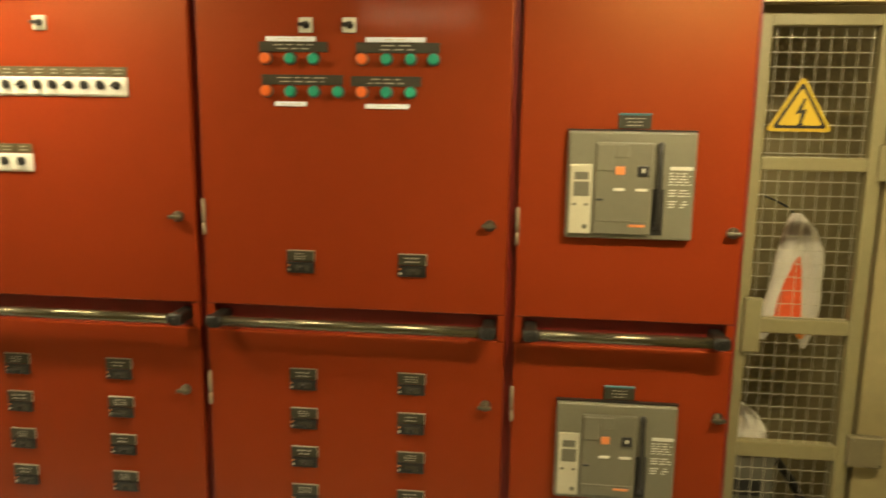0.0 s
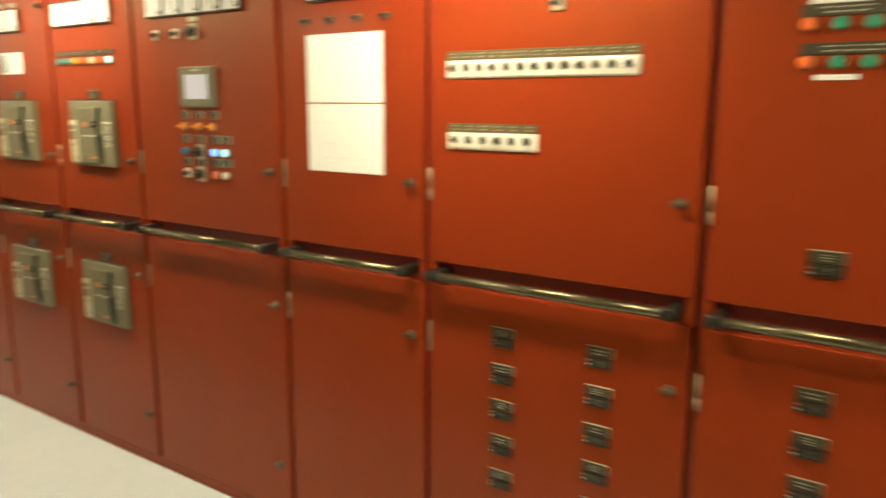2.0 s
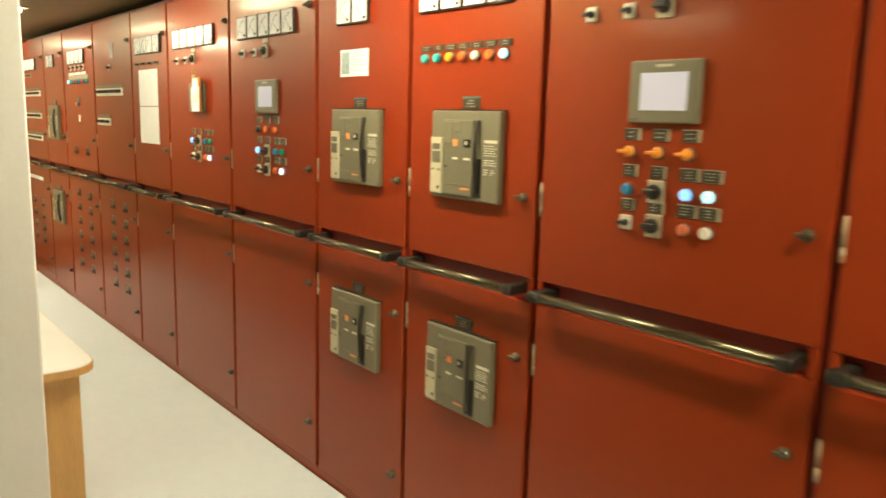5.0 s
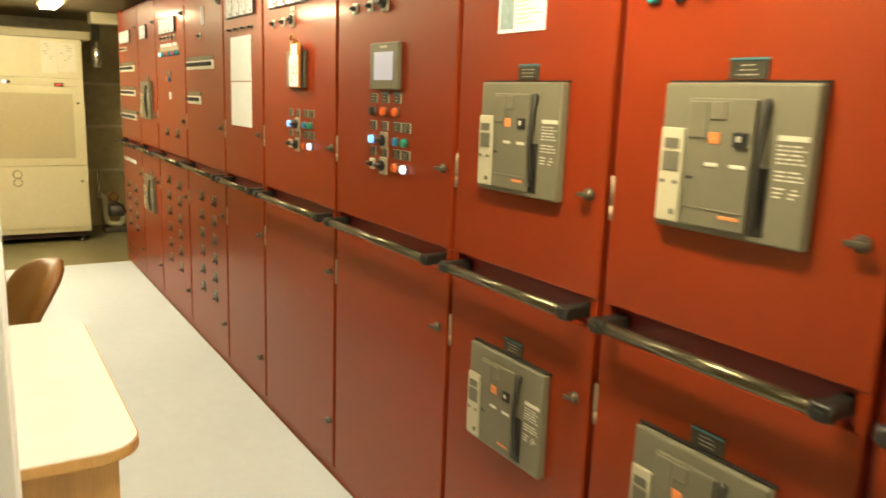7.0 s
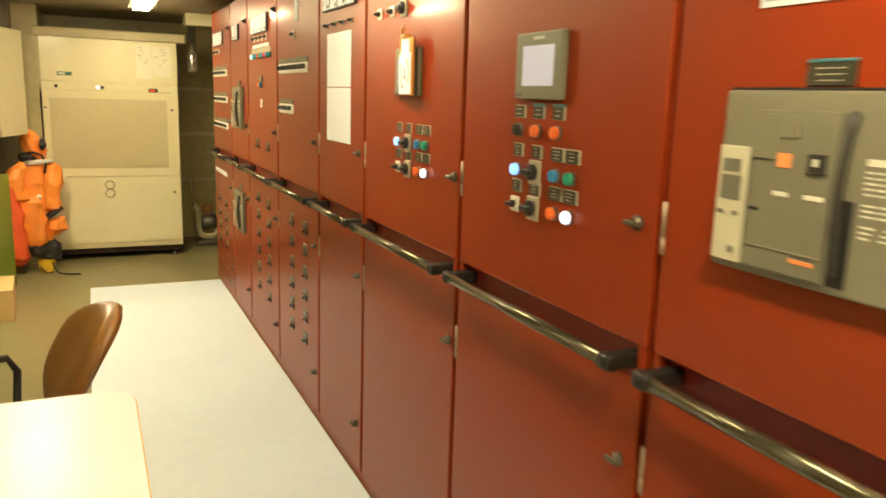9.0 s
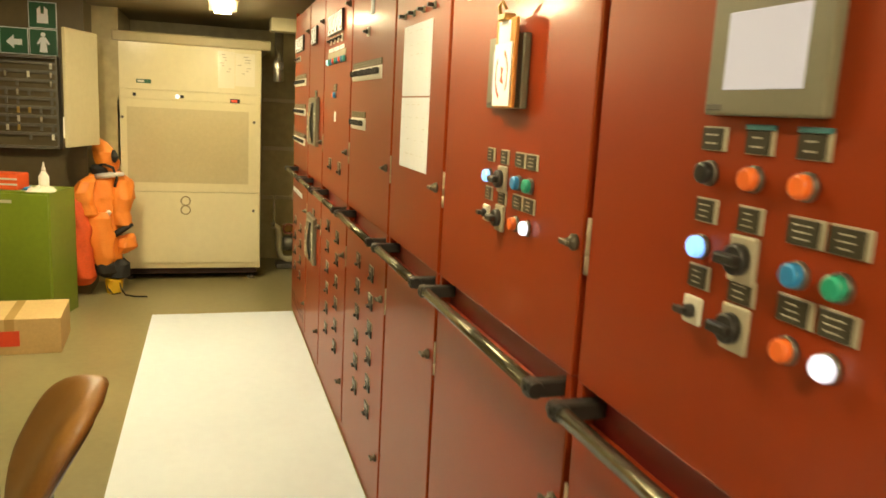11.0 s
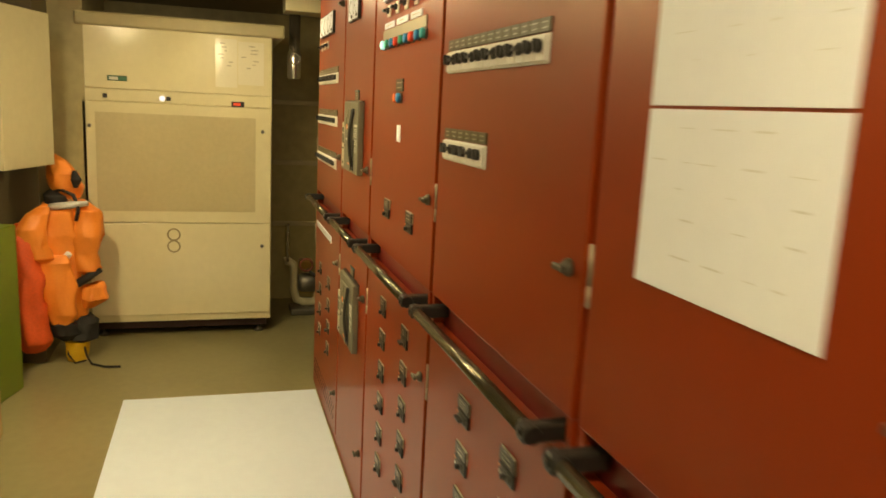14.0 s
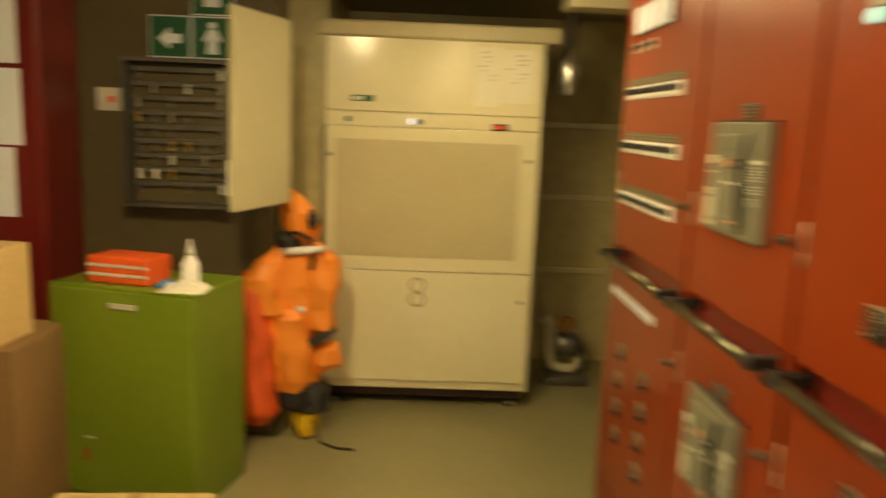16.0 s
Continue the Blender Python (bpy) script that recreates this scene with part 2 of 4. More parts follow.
# ceiling lamps and added fill lamps: a glowing box diffuser under a shallow steel tray
def ceiling_or_fill_lamp(x, y, glow):
    t = thing("ceiling_or_fill_light", (x, y, CEIL), "lit box ceiling light with a cream steel tray, fixture or added unseen fill", "ceiling light", "ceiling lights")
    part("tray", box(NB(), -0.34, 0.34, -0.10, 0.10, -0.016, 0, 0.003), SHELL, t)
    part("diffuser", box(NB(), -0.31, 0.31, -0.055, 0.055, -0.036, -0.0165), material("lamp_diffuser", (0.9, 0.9, 0.85), 0.4, vary=0, emit=LAMP_COLOUR, power=glow), t, "glowing warm diffuser")
    return t


for lamp in LAMPS:
    ceiling_or_fill_lamp(*lamp)

# ---- switchboard devices: local x along the board, y 0 at the door's face, -y towards the room ----
CACHE = {}


def cached(key, build, mat):
    if key not in CACHE:
        CACHE[key] = meshed(build(), mat)
    return CACHE[key]


def bars(w, h, lines, seed, fill=0.62, thick=0.22):
    """Unreadable engraved lines as small raised bars."""
    r = random.Random(seed)
    bm = NB()
    pitch = h * 0.78 / lines
    for i in range(lines):
        z = h * 0.39 - pitch * (i + 0.5)
        span = w * fill * r.uniform(0.55, 1.0)
        x, end = -span / 2, span / 2
        while x < end:
            n = min(r.uniform(0.06, 0.17) * w, end - x)
            box(bm, x, x + n, -0.0045, -0.0038, z - pitch * thick / 2, z + pitch * thick / 2)
            x += n + 0.05 * w
    return bm


def label_plate(p, u, z, w, h, lines=2, seed=0, mat=None, ink=None, name="label_plate"):
    mat, ink = mat or PLATE, ink or LETTER
    ob = put(name, cached(("lp", round(w, 4), round(h, 4), mat.name),
                          lambda: box(NB(), -w / 2, w / 2, -0.004, 0, -h / 2, h / 2, 0.0008, 1), mat), p, (u, 0, z))
    if lines:
        s = seed % 5
        put("lettering", cached(("lt", round(w, 4), round(h, 4), lines, s, ink.name), lambda: bars(w, h, lines, s), ink), ob)
    return ob


def plate_with_edge(p, u, z, w, h, lines=2, seed=0):
    """A black engraved plate set on a pale carrier that shows as a thin edge."""
    ob = label_plate(p, u, z, w, h, lines, seed)
    put("carrier", cached(("ca", round(w, 4), round(h, 4)),
                          lambda: box(NB(), -w / 2 - 0.001, w / 2 + 0.007, -0.0022, 0, -h / 2 - 0.001, h / 2 + 0.002, 0.0005, 1), STEEL_P), ob)
    return ob


STEEL_P = material("aluminium_carrier", (0.42, 0.38, 0.28), 0.45, metal=0.2, vary=0.08)


def button(p, u, z, mat, r=0.0135, name="push_button", label=""):
    ob = put(name, cached(("bz", r), lambda: disc_y(NB(), 0, 0, r * 1.16, 0, -0.006, 18), STEEL_D), p, (u, 0, z), label)
    put("cap", cached(("bc", r, mat.name), lambda: disc_y(NB(), 0, 0, r, -0.004, -0.017, 18), mat), ob)
    return ob


def pointer_lamp(p, u, z, mat):
    """A cap with a pointed lever towards one side."""
    ob = button(p, u, z, mat, 0.0135, "selector_knob")
    put("pointer", cached(("pt", mat.name), lambda: box(NB(), -0.024, 0.002, -0.024, -0.012, -0.004, 0.004, 0.002), mat), ob)
    return ob


def small_switch(p, u, z):
    ob = put("key_switch", cached("ks", lambda: box(NB(), -0.017, 0.017, -0.007, 0, -0.018, 0.018, 0.003), IVORY), p, (u, 0, z), "ivory plate with a small black lever")
    def lever():
        bm = disc_y(NB(), 0.002, 0, 0.009, -0.006, -0.016, 14)
        box(bm, -0.014, 0.006, -0.025, -0.014, -0.0045, 0.0045, 0.002)
        return bm
    put("lever", cached("ksl", lever, BLACK), ob)


def big_switch(p, u, z):
    ob = put("rotary_switch", cached("rs", lambda: box(NB(), -0.021, 0.024, -0.008, 0, -0.028, 0.027, 0.003), STEEL_P), p, (u, 0, z), "dull metal plate with a black rotary grip")
    def grip():
        bm = disc_y(NB(), 0, 0, 0.0185, -0.007, -0.020, 18)
        box(bm, -0.020, 0.016, -0.031, -0.018, -0.0065, 0.0065, 0.003)
        return bm
    put("grip", cached("rsg", grip, BLACK), ob)


def meter(p, u, z, swing=0.3):
    ob = put("panel_meter", cached("mf", lambda: box(NB(), -0.049, 0.049, -0.012, 0, -0.049, 0.049, 0.002), BLACK), p, (u, 0, z), "square white-faced needle meter")
    put("dial", cached("md", lambda: box(NB(), -0.044, 0.044, -0.0145, -0.011, -0.044, 0.044, 0.001, 1), PAPER), ob)
    def scale():
        bm = NB()
        for k in range(13):
            a = radians(8 + k * 74 / 12)
            c, s = math.cos(a), math.sin(a)
            w = 0.0008
            r0, r1 = (0.058, 0.068) if k % 3 == 0 else (0.062, 0.068)
            o = [(0.034 - r0 * c + w * s, -0.034 + r0 * s + w * c), (0.034 - r1 * c + w * s, -0.034 + r1 * s + w * c),
                 (0.034 - r1 * c - w * s, -0.034 + r1 * s - w * c), (0.034 - r0 * c - w * s, -0.034 + r0 * s - w * c)]
            plate(bm, o, -0.0152, -0.0146)
        disc_y(bm, 0.034, -0.034, 0.006, -0.0146, -0.018, 10)
        return bm
    put("scale", cached("ms", scale, BLACK), ob)
    def needle():
        a = radians(20 + swing * 50)
        c, s, w = math.cos(a), math.sin(a), 0.0007
        return plate(NB(), [(0.034 + w * s, -0.034 + w * c), (0.034 - 0.06 * c + w * s, -0.034 + 0.06 * s + w * c),
                            (0.034 - 0.06 * c - w * s, -0.034 + 0.06 * s - w * c), (0.034 - w * s, -0.034 - w * c)], -0.0165, -0.0158)
    put("needle", cached(("mn", swing), needle, BLACK), ob)
    return ob


def outgoing(p, u, z, seed=0, lever=True):
    """A small moulded-case breaker with its engraved plate above."""
    w = 0.070
    ob = put("outgoing_breaker", cached("ob", lambda: box(NB(), -0.035, 0.035, -0.006, 0, -0.027, 0.001, 0.0015), BLACK), p, (u, 0, z), "small black breaker with a toggle and engraved plate")
    def slot():
        bm = NB()
        box(bm, -0.014, 0.022, -0.008, -0.005, -0.021, -0.006, 0.001, 1)
        return bm
    put("toggle_slot", cached("obs", slot, LOCKM_D), ob)
    put("indicator", cached("obl", lambda: box(NB(), -0.0325, -0.0275, -0.0075, -0.005, -0.022, -0.016, 0.001, 1), IVORY), ob)
    put("trip_mark", cached("obm", lambda: box(NB(), -0.0325, -0.0280, -0.0072, -0.005, -0.010, -0.005, 0.0008, 1), BK_OFF), ob)
    def handle():
        bm = NB()
        if seed % 4 == 3:
            box(bm, -0.024, 0.008, -0.018, -0.007, -0.020, -0.013, 0.002)
        else:
            box(bm, -0.002, 0.007, -0.018, -0.007, -0.019, -0.009, 0.002)
        return bm
    put("toggle", cached(("obh", seed % 4 == 3), handle, BLACK), ob)
    lab = put("label_plate", cached("obp", lambda: box(NB(), -0.035, 0.035, -0.006, 0, 0.003, 0.030, 0.001, 1), PLATE), ob)
    rim = put("carrier", cached("obr", lambda: box(NB(), -0.0352, 0.0368, -0.0035, 0, 0.0025, 0.0318, 0.0006, 1), STEEL_P), ob)
    put("lettering", cached(("obt", seed % 6), lambda: bars_at(0.06, 0.024, 2 + seed % 2, seed % 6, 0.0165), LETTER), ob)


def bars_at(w, h, lines, seed, z):
    bm = bars(w, h, lines, seed, 0.66, 0.26)
    bmesh.ops.translate(bm, vec=(0, -0.0025, z), verts=bm.verts)
    return bm


LAB_O = material("olive_label_plate", (0.105, 0.085, 0.042), 0.4, vary=0.15)


def starter_row(p, u0, u1, z0, z1, count, lab0, lab1, seed=0):
    """A row of rotary motor starters behind one cut-out, with engraved plates above."""
    w = u1 - u0
    ob = put("starter_bank", meshed(box(NB(), 0, w, -0.004, 0, 0, z1 - z0, 0.0012), WHITE), p, (u0, 0, z0), "row of white starters with black rotary knobs")
    pitch = (w - 0.008) / count
    h = z1 - z0
    def face():
        bm = NB()
        box(bm, -pitch * 0.47, pitch * 0.47, -0.009, -0.003, 0.004, h * 0.95, 0.0015, 1)
        return bm
    def wedge(bm, turn):
        """A tapered grip that stands proud of the knob and points to one side."""
        c, d = math.cos(turn), math.sin(turn)
        low, top = [], []
        for a, b in ((-0.012, -0.0026), (-0.012, 0.0026), (0.010, 0.0050), (0.010, -0.0050)):
            low.append(bm.verts.new((a * c - b * d, -0.014, a * d + b * c)))
            top.append(bm.verts.new((a * 0.92 * c - b * 0.7 * d, -0.022, a * 0.92 * d + b * 0.7 * c)))
        bm.faces.new(top)
        for k in range(4):
            bm.faces.new((low[k], low[(k + 1) % 4], top[(k + 1) % 4], top[k]))
    def knob():
        bm = disc_y(NB(), 0, 0, 0.0112, -0.008, -0.016, 14)
        wedge(bm, 0.12)
        return bm
    def knob_up():
        bm = disc_y(NB(), 0, 0, 0.0112, -0.008, -0.016, 14)
        wedge(bm, radians(-80))
        return bm
    kf = ("sf", round(pitch, 4), round(h, 4))
    for i in range(count):
        x = 0.004 + pitch * (i + 0.5)
        st = put("starter", cached(kf, face, WHITE), ob, (x, 0, 0))
        up = (i * 7 + seed) % 3 != 0
        put("knob", cached(("kn", up), knob_up if up else knob, BLACK), ob, (x, 0, h * 0.58))
    n = count
    lw = w / n
    for i in range(n):
        wide = lw - 0.002
        label_plate(p, u0 + lw * (i + 0.5), (lab0 + lab1) / 2, wide, lab1 - lab0, 2, seed + i, LAB_O)


LOCKM_D = material("dark_moulding", (0.045, 0.041, 0.030), 0.4, vary=0.15)
LOCKM = material("blackened_steel", (0.10, 0.088, 0.060), 0.40, metal=0.5, vary=0.2, scale=20)


def switch_lock(p, u, z):
    ob = put("door_lock", cached("lk", lambda: tube(NB(), [(0, 0, 0), (0, -0.007, 0), (0, -0.011, 0), (0, -0.017, 0)], [0.0140, 0.0140, 0.009, 0.008], 14), LOCKM), p, (u, 0, z), "dark steel quarter-turn wing knob")
    put("wing", cached("lkw", lambda: box(NB(), -0.019, 0.017, -0.024, -0.015, -0.0050, 0.0050, 0.003), LOCKM), ob)
    return ob


def hinge(p, u, z):
    def build():
        bm = NB()
        tube(bm, [(0, -0.0010, -0.046), (0, -0.0010, -0.016)], 0.0045, 10)
        tube(bm, [(0, -0.0010, -0.014), (0, -0.0010, 0.046)], 0.0045, 10)
        return bm
    put("hinge", cached("hg", build, HINGE), p, (u, 0, z), "bare steel barrel hinge")


def air_breaker(p, u, zt, w, h, seed=0):
    """A large withdrawable circuit breaker front: frame, trip unit, push buttons, charging lever."""
    x0, z0 = -w / 2, -h
    def keep(key, build, mat): return cached((key, w, h), build, mat)
    ob = put("circuit_breaker", keep("ab", lambda: box(NB(), x0, -x0, -0.0240, 0, z0, 0, 0.005, 3), GREY), p, (u, 0, zt), "grey air circuit breaker front with charging lever")
    def X(f): return x0 + f * w
    def Z(f): return -f * h
    def fp():
        bm = NB()
        box(bm, X(0.215), X(0.665), -0.0320, -0.0230, Z(0.955), Z(0.10), 0.003)
        return bm
    put("front_cover", keep("abc", fp, GREY_F), ob)
    put("cover_flap", keep("abs1", lambda: box(NB(), X(0.225), X(0.36), -0.0350, -0.0310, Z(0.36), Z(0.12), 0.0015, 1), GREY), ob)
    put("cover_flap", keep("abs2", lambda: box(NB(), X(0.37), X(0.475), -0.0350, -0.0310, Z(0.24), Z(0.12), 0.0015, 1), GREY), ob)
    put("cover_rib", keep("abs3", lambda: box(NB(), X(0.225), X(0.655), -0.0340, -0.0310, Z(0.835), Z(0.825), 0.0008, 1), GREY), ob)
    put("trip_unit", keep("abt", lambda: box(NB(), X(0.022), X(0.195), -0.0320, -0.0230, Z(0.955), Z(0.305), 0.0025), TRIP), ob, label="ivory electronic trip unit")
    for k, (n, f0, f1, g0, g1) in enumerate((("display", 0.055, 0.165, 0.445, 0.375), ("display", 0.05, 0.175, 0.60, 0.465), ("key", 0.045, 0.075, 0.69, 0.665), ("key", 0.14, 0.17, 0.69, 0.665))):
        put(n, keep(("abd", k), lambda: box(NB(), X(f0), X(f1), -0.0345, -0.0310, Z(g0), Z(g1), 0.001, 1), GREY_D), ob)
    put("test_plug", keep("abq", lambda: disc_y(NB(), X(0.15), Z(0.885), 0.006, -0.0310, -0.0350, 10), GREY_D), ob)
    put("off_button", keep("abo", lambda: box(NB(), X(0.375), X(0.445), -0.0345, -0.0310, Z(0.395), Z(0.32), 0.001), BK_OFF), ob, label="orange push button")
    put("on_button", keep("abn", lambda: box(NB(), X(0.545), X(0.63), -0.0380, -0.0310, Z(0.405), Z(0.31), 0.002), BLACK), ob, label="black push button")
    put("status_window", keep("abf1", lambda: box(NB(), X(0.365), X(0.45), -0.0335, -0.0310, Z(0.545), Z(0.52), 0.0006, 1), IVORY), ob)
    put("status_window", keep("abf2", lambda: box(NB(), X(0.535), X(0.63), -0.0335, -0.0310, Z(0.545), Z(0.52), 0.0006, 1), IVORY), ob)
    put("button_mark", keep("abf3", lambda: box(NB(), X(0.575), X(0.60), -0.0395, -0.0375, Z(0.372), Z(0.335), 0.0006, 1), IVORY), ob)
    put("brand_bar", keep("abb", lambda: box(NB(), X(0.495), X(0.625), -0.0335, -0.0310, Z(0.880), Z(0.858), 0.0006, 1), BK_OFF), ob, label="plain pale orange bar")
    put("key_slot", keep("abz1", lambda: box(NB(), X(0.23), X(0.285), -0.0335, -0.0310, Z(0.64), Z(0.62), 0.0006, 1), BLACK), ob)
    put("lever_slot", keep("abz2", lambda: box(NB(), X(0.675), X(0.765), -0.0265, -0.0220, Z(0.955), Z(0.52), 0.001, 1), BLACK), ob)
    def lever():
        z0, z1, n = Z(0.90), Z(0.12), 9
        bend = [(X(0.719), -0.028 - 0.012 * math.sin(math.pi * k / n), z0 + (z1 - z0) * k / n) for k in range(n + 1)]
        return tube(NB(), bend + [(X(0.722), -0.026, z1 + 0.006)], [0.006] * n + [0.0085, 0.005], 10)
    put("charging_lever", keep("abl", lever, BLACKG), ob, label="dark charging lever")
    def prints():
        r = random.Random(4)
        bm = NB()
        box(bm, X(0.80), X(0.975), -0.0258, -0.0235, Z(0.345), Z(0.312))
        for i in range(13):
            z = 0.37 + i * 0.026
            if i in (5, 9):
                continue
            x = 0.80
            while x < 0.95:
                n = r.uniform(0.02, 0.07)
                box(bm, X(x), X(min(x + n, 0.965)), -0.0252, -0.0235, Z(z + 0.010), Z(z))
                x += n + 0.018 + (0.03 if i > 8 else 0)
        return bm
    put("rating_print", keep("abp", prints, IVORY), ob)
    # black strip that paints the shadow line along the breaker's top edge
    def shadow_gap():
        return box(NB(), x0 - 0.002, -x0 + 0.002, -0.012, 0, 0.0005, 0.0045)
    put("shade_strip", keep("abg", shadow_gap, BLACK), ob)
    lab = label_plate(p, u + 0.005, zt + 0.022, 0.076, 0.031, 3, seed)
    put("rim", keep("abr", lambda: box(NB(), -0.038, 0.038, -0.0055, 0, 0.0155, 0.0205, 0.001, 1), SIGN_T), lab, label="teal top edge")
    return ob


TRIP = material("aged_ivory_plastic", (0.52, 0.49, 0.36), 0.4, vary=0.06)
SIGN_T = material("teal_strip", (0.05, 0.17, 0.19), 0.4, vary=0.05)
BLACKG = material("dark_lever", (0.032, 0.030, 0.025), 0.4, vary=0.12)

Z_SPLIT_LO, Z_SPLIT_HI, TOP = 0.974, 1.042, 2.07
GAP = 0.011


def panel(x0, x1, label, hinges=True):
    """One switchboard cubicle: body, two doors, handrail, locks; returns the thing and its upper and lower doors."""
    w = x1 - x0
    a, b = -w / 2, w / 2
    t = thing("switchboard_panel", ((x0 + x1) / 2, FACE, LIFT), label, "switchboard panel", "switchboard panels")
    bm = NB()
    box(bm, a, b, 0.045, 0.60, -LIFT, TOP + 0.02, 0.003, 1)
    part("body", bm, RED_DARK, t)
    for e0, e1 in ((a, a + GAP * 0.9), (b - GAP * 0.9, b)):
        part("frame_post", box(NB(), e0, e1, 0.020, 0.0448, 0.0115, TOP, 0.001, 1), RED_DARK, t)
    part("plinth", box(NB(), a + 0.0005, b - 0.0005, 0.003, 0.0448, -LIFT, 0.011, 0.001, 1), RED, t)
    # slot back is red sheet; the darker red carries its shade
    part("recess", box(NB(), a + 0.028, b - 0.028, 0.030, 0.0445, Z_SPLIT_LO - 0.01, Z_SPLIT_HI + 0.01), RED_DARK, t, "red slot behind the handrail, its shade put into a darker red")
    key = round(w, 3)
    up = put("upper_door", cached(("ud", key), lambda: box(NB(), a + GAP, b - GAP, 0, 0.026, Z_SPLIT_HI, TOP - 0.012, 0.0035, 2), RED), t)
    lo = put("lower_door", cached(("ld", key), lambda: box(NB(), a + GAP, b - GAP, 0, 0.026, 0.014, Z_SPLIT_LO, 0.0035, 2), RED), t)
    # closing pieces at both ends of the handrail slot
    for e0, e1 in ((a + GAP, a + 0.030), (b - 0.030, b - GAP)):
        part("slot_end", box(NB(), e0, e1, 0.002, 0.028, Z_SPLIT_LO + 0.0005, Z_SPLIT_HI - 0.0005), RED, t)
    # handrail
    zr, yr = 1.010, -0.050
    rail = put("handrail", cached(("hr", key), lambda: tube(NB(), [(a + 0.055, yr, zr), (b - 0.055, yr, zr)], 0.0138, 18), RAIL), t, label="worn dark steel tubular handrail")
    def bracket():
        bm = NB()
        box(bm, -0.015, 0.015, yr - 0.015, 0.030, -0.015, 0.015, 0.005, 3)
        tube(bm, [(-0.019, yr, 0), (-0.016, yr, 0), (0.016, yr, 0), (0.019, yr, 0)], [0.0142, 0.0156, 0.0156, 0.0142], 16)
        disc_y(bm, 0.0, 0.0, 0.006, yr - 0.015, yr - 0.019, 12)
        return bm
    for x in (a + 0.052, b - 0.052):
        put("bracket", cached("hb", bracket, BLACKB), rail, (x, 0, zr))
    for z, d in ((1.905, up), (1.269, up), (0.803, lo), (0.200, lo)):
        switch_lock(d, b - (0.034 if x1 > 0.1 else 0.036 if abs(x1 + 5.0) < 0.01 else 0.056), z)
    if hinges:
        for z, d in ((1.270, up), (0.812, lo)):
            hinge(d, a + GAP + 0.001, z)
    return t


HINGE = material("dull_zinc", (0.36, 0.28, 0.19), 0.55, metal=0.2, vary=0.1, scale=20)
BLACKB = material("black_bracket", (0.013, 0.012, 0.010), 0.45, vary=0.2)

EDGE = [0.556, 0.0, -0.8, -1.6, -2.2, -3.0, -3.6, -4.2, -5.0, -5.8, -6.41, -7.215, -8.03, -8.66, -9.49]
WHAT = ["red steel switchboard panel with two grey circuit breakers",
        "red steel switchboard panel with orange and green push buttons",
        "red steel switchboard panel with rows of rotary starters",
        "narrow red switchboard panel carrying two white paper sheets",
        "red generator panel with a lit display and coloured buttons",
        "red switchboard panel with two breakers and a row of lamps",
        "red switchboard panel with two breakers and a white notice",
        "red generator panel with a lit display and coloured buttons",
        "red generator panel with a hanging orange clip card",
        "narrow red switchboard panel carrying two white paper sheets",
        "red steel switchboard panel with rows of rotary starters",
        "red feeder panel with coloured lamps and toggle breakers",
        "narrow red switchboard panel with two grey circuit breakers",
        "red steel end panel with three rows of starters"]
P = [None] + [panel(EDGE[i + 1], EDGE[i], WHAT[i]) for i in range(14)]


def breakers(p, u, seed, upper=1.506, lower=0.826, w=0.308, h=0.266):
    air_breaker(p, u, upper, w, h, seed)
    air_breaker(p, u, lower, w, h, seed + 3)


def outgoing_field(p, cols, z0, rows, seed):
    for c, u in enumerate(cols):
        for r in range(rows[c]):
            outgoing(p, u, z0[c] - 0.1080 * r, seed + 3 * c + 5 * r)


def sheets(p, u0, u1, dz=0.0):
    """Two landscape sheets, one above the other."""
    for k, (z0, z1) in enumerate(((1.502, 1.710), (1.286, 1.498))):
        z0, z1 = z0 + dz, z1 + dz
        w, h = u1 - u0, z1 - z0
        ob = put("paper_sheet", meshed(box(NB(), u0, u1, -0.0025, 0, z0, z1), PAPER), p, label="white sheet in a clear sleeve")
        bm = NB()
        r = random.Random(11 + k)
        for row in range(5):
            z = z0 + h * (0.90 - 0.17 * row + r.uniform(-0.02, 0.02))
            x = u0 + w * r.uniform(0.06, 0.3)
            while x < u0 + w * 0.90:
                n = w * r.uniform(0.02, 0.11)
                box(bm, x, min(x + n, u0 + w * 0.94), -0.0031, -0.0026, z, z + r.choice((0.0010, 0.0014, 0.0022)))
                x += n + w * r.uniform(0.02, 0.28)
        part("print", bm, INK_F, ob, "faint printed lines")
    for i in range(4):
        ob = put("toggle_switch", cached("tg", lambda: box(NB(), -0.012, 0.012, -0.006, 0, -0.009, 0.009, 0.002), GREY_D), p, (u0 + 0.001 + 0.108 * i, 0, 1.752))
        put("lever", cached("tgl", lambda: box(NB(), -0.012, 0.006, -0.022, -0.005, -0.005, 0.005, 0.002), BLACK), ob)


INK_F = material("faint_print", (0.70, 0.72, 0.74), 0.8)


def display(p, u, z0=1.484, z1=1.627):
    w, h = 0.188, z1 - z0
    ob = put("operator_display", cached("od", lambda: box(NB(), -w / 2, w / 2, -0.016, 0, 0, h, 0.004, 3), GREY), p, (u, 0, z0), "grey framed display with a lit screen")
    put("screen", cached("ods", lambda: box(NB(), -w * 0.33, w * 0.34, -0.0175, -0.015, h * 0.20, h * 0.80, 0.001, 1), SCREEN), ob, label="lit pale screen")
    put("brand_bar", cached("odb", lambda: box(NB(), -w * 0.12, w * 0.12, -0.0172, -0.015, h * 0.885, h * 0.93, 0.001, 1), LETTER), ob)
    put("key", cached("odk", lambda: box(NB(), -w * 0.47, -w * 0.33, -0.0172, -0.015, h * 0.04, h * 0.09, 0.001, 1), STEEL_D), ob)


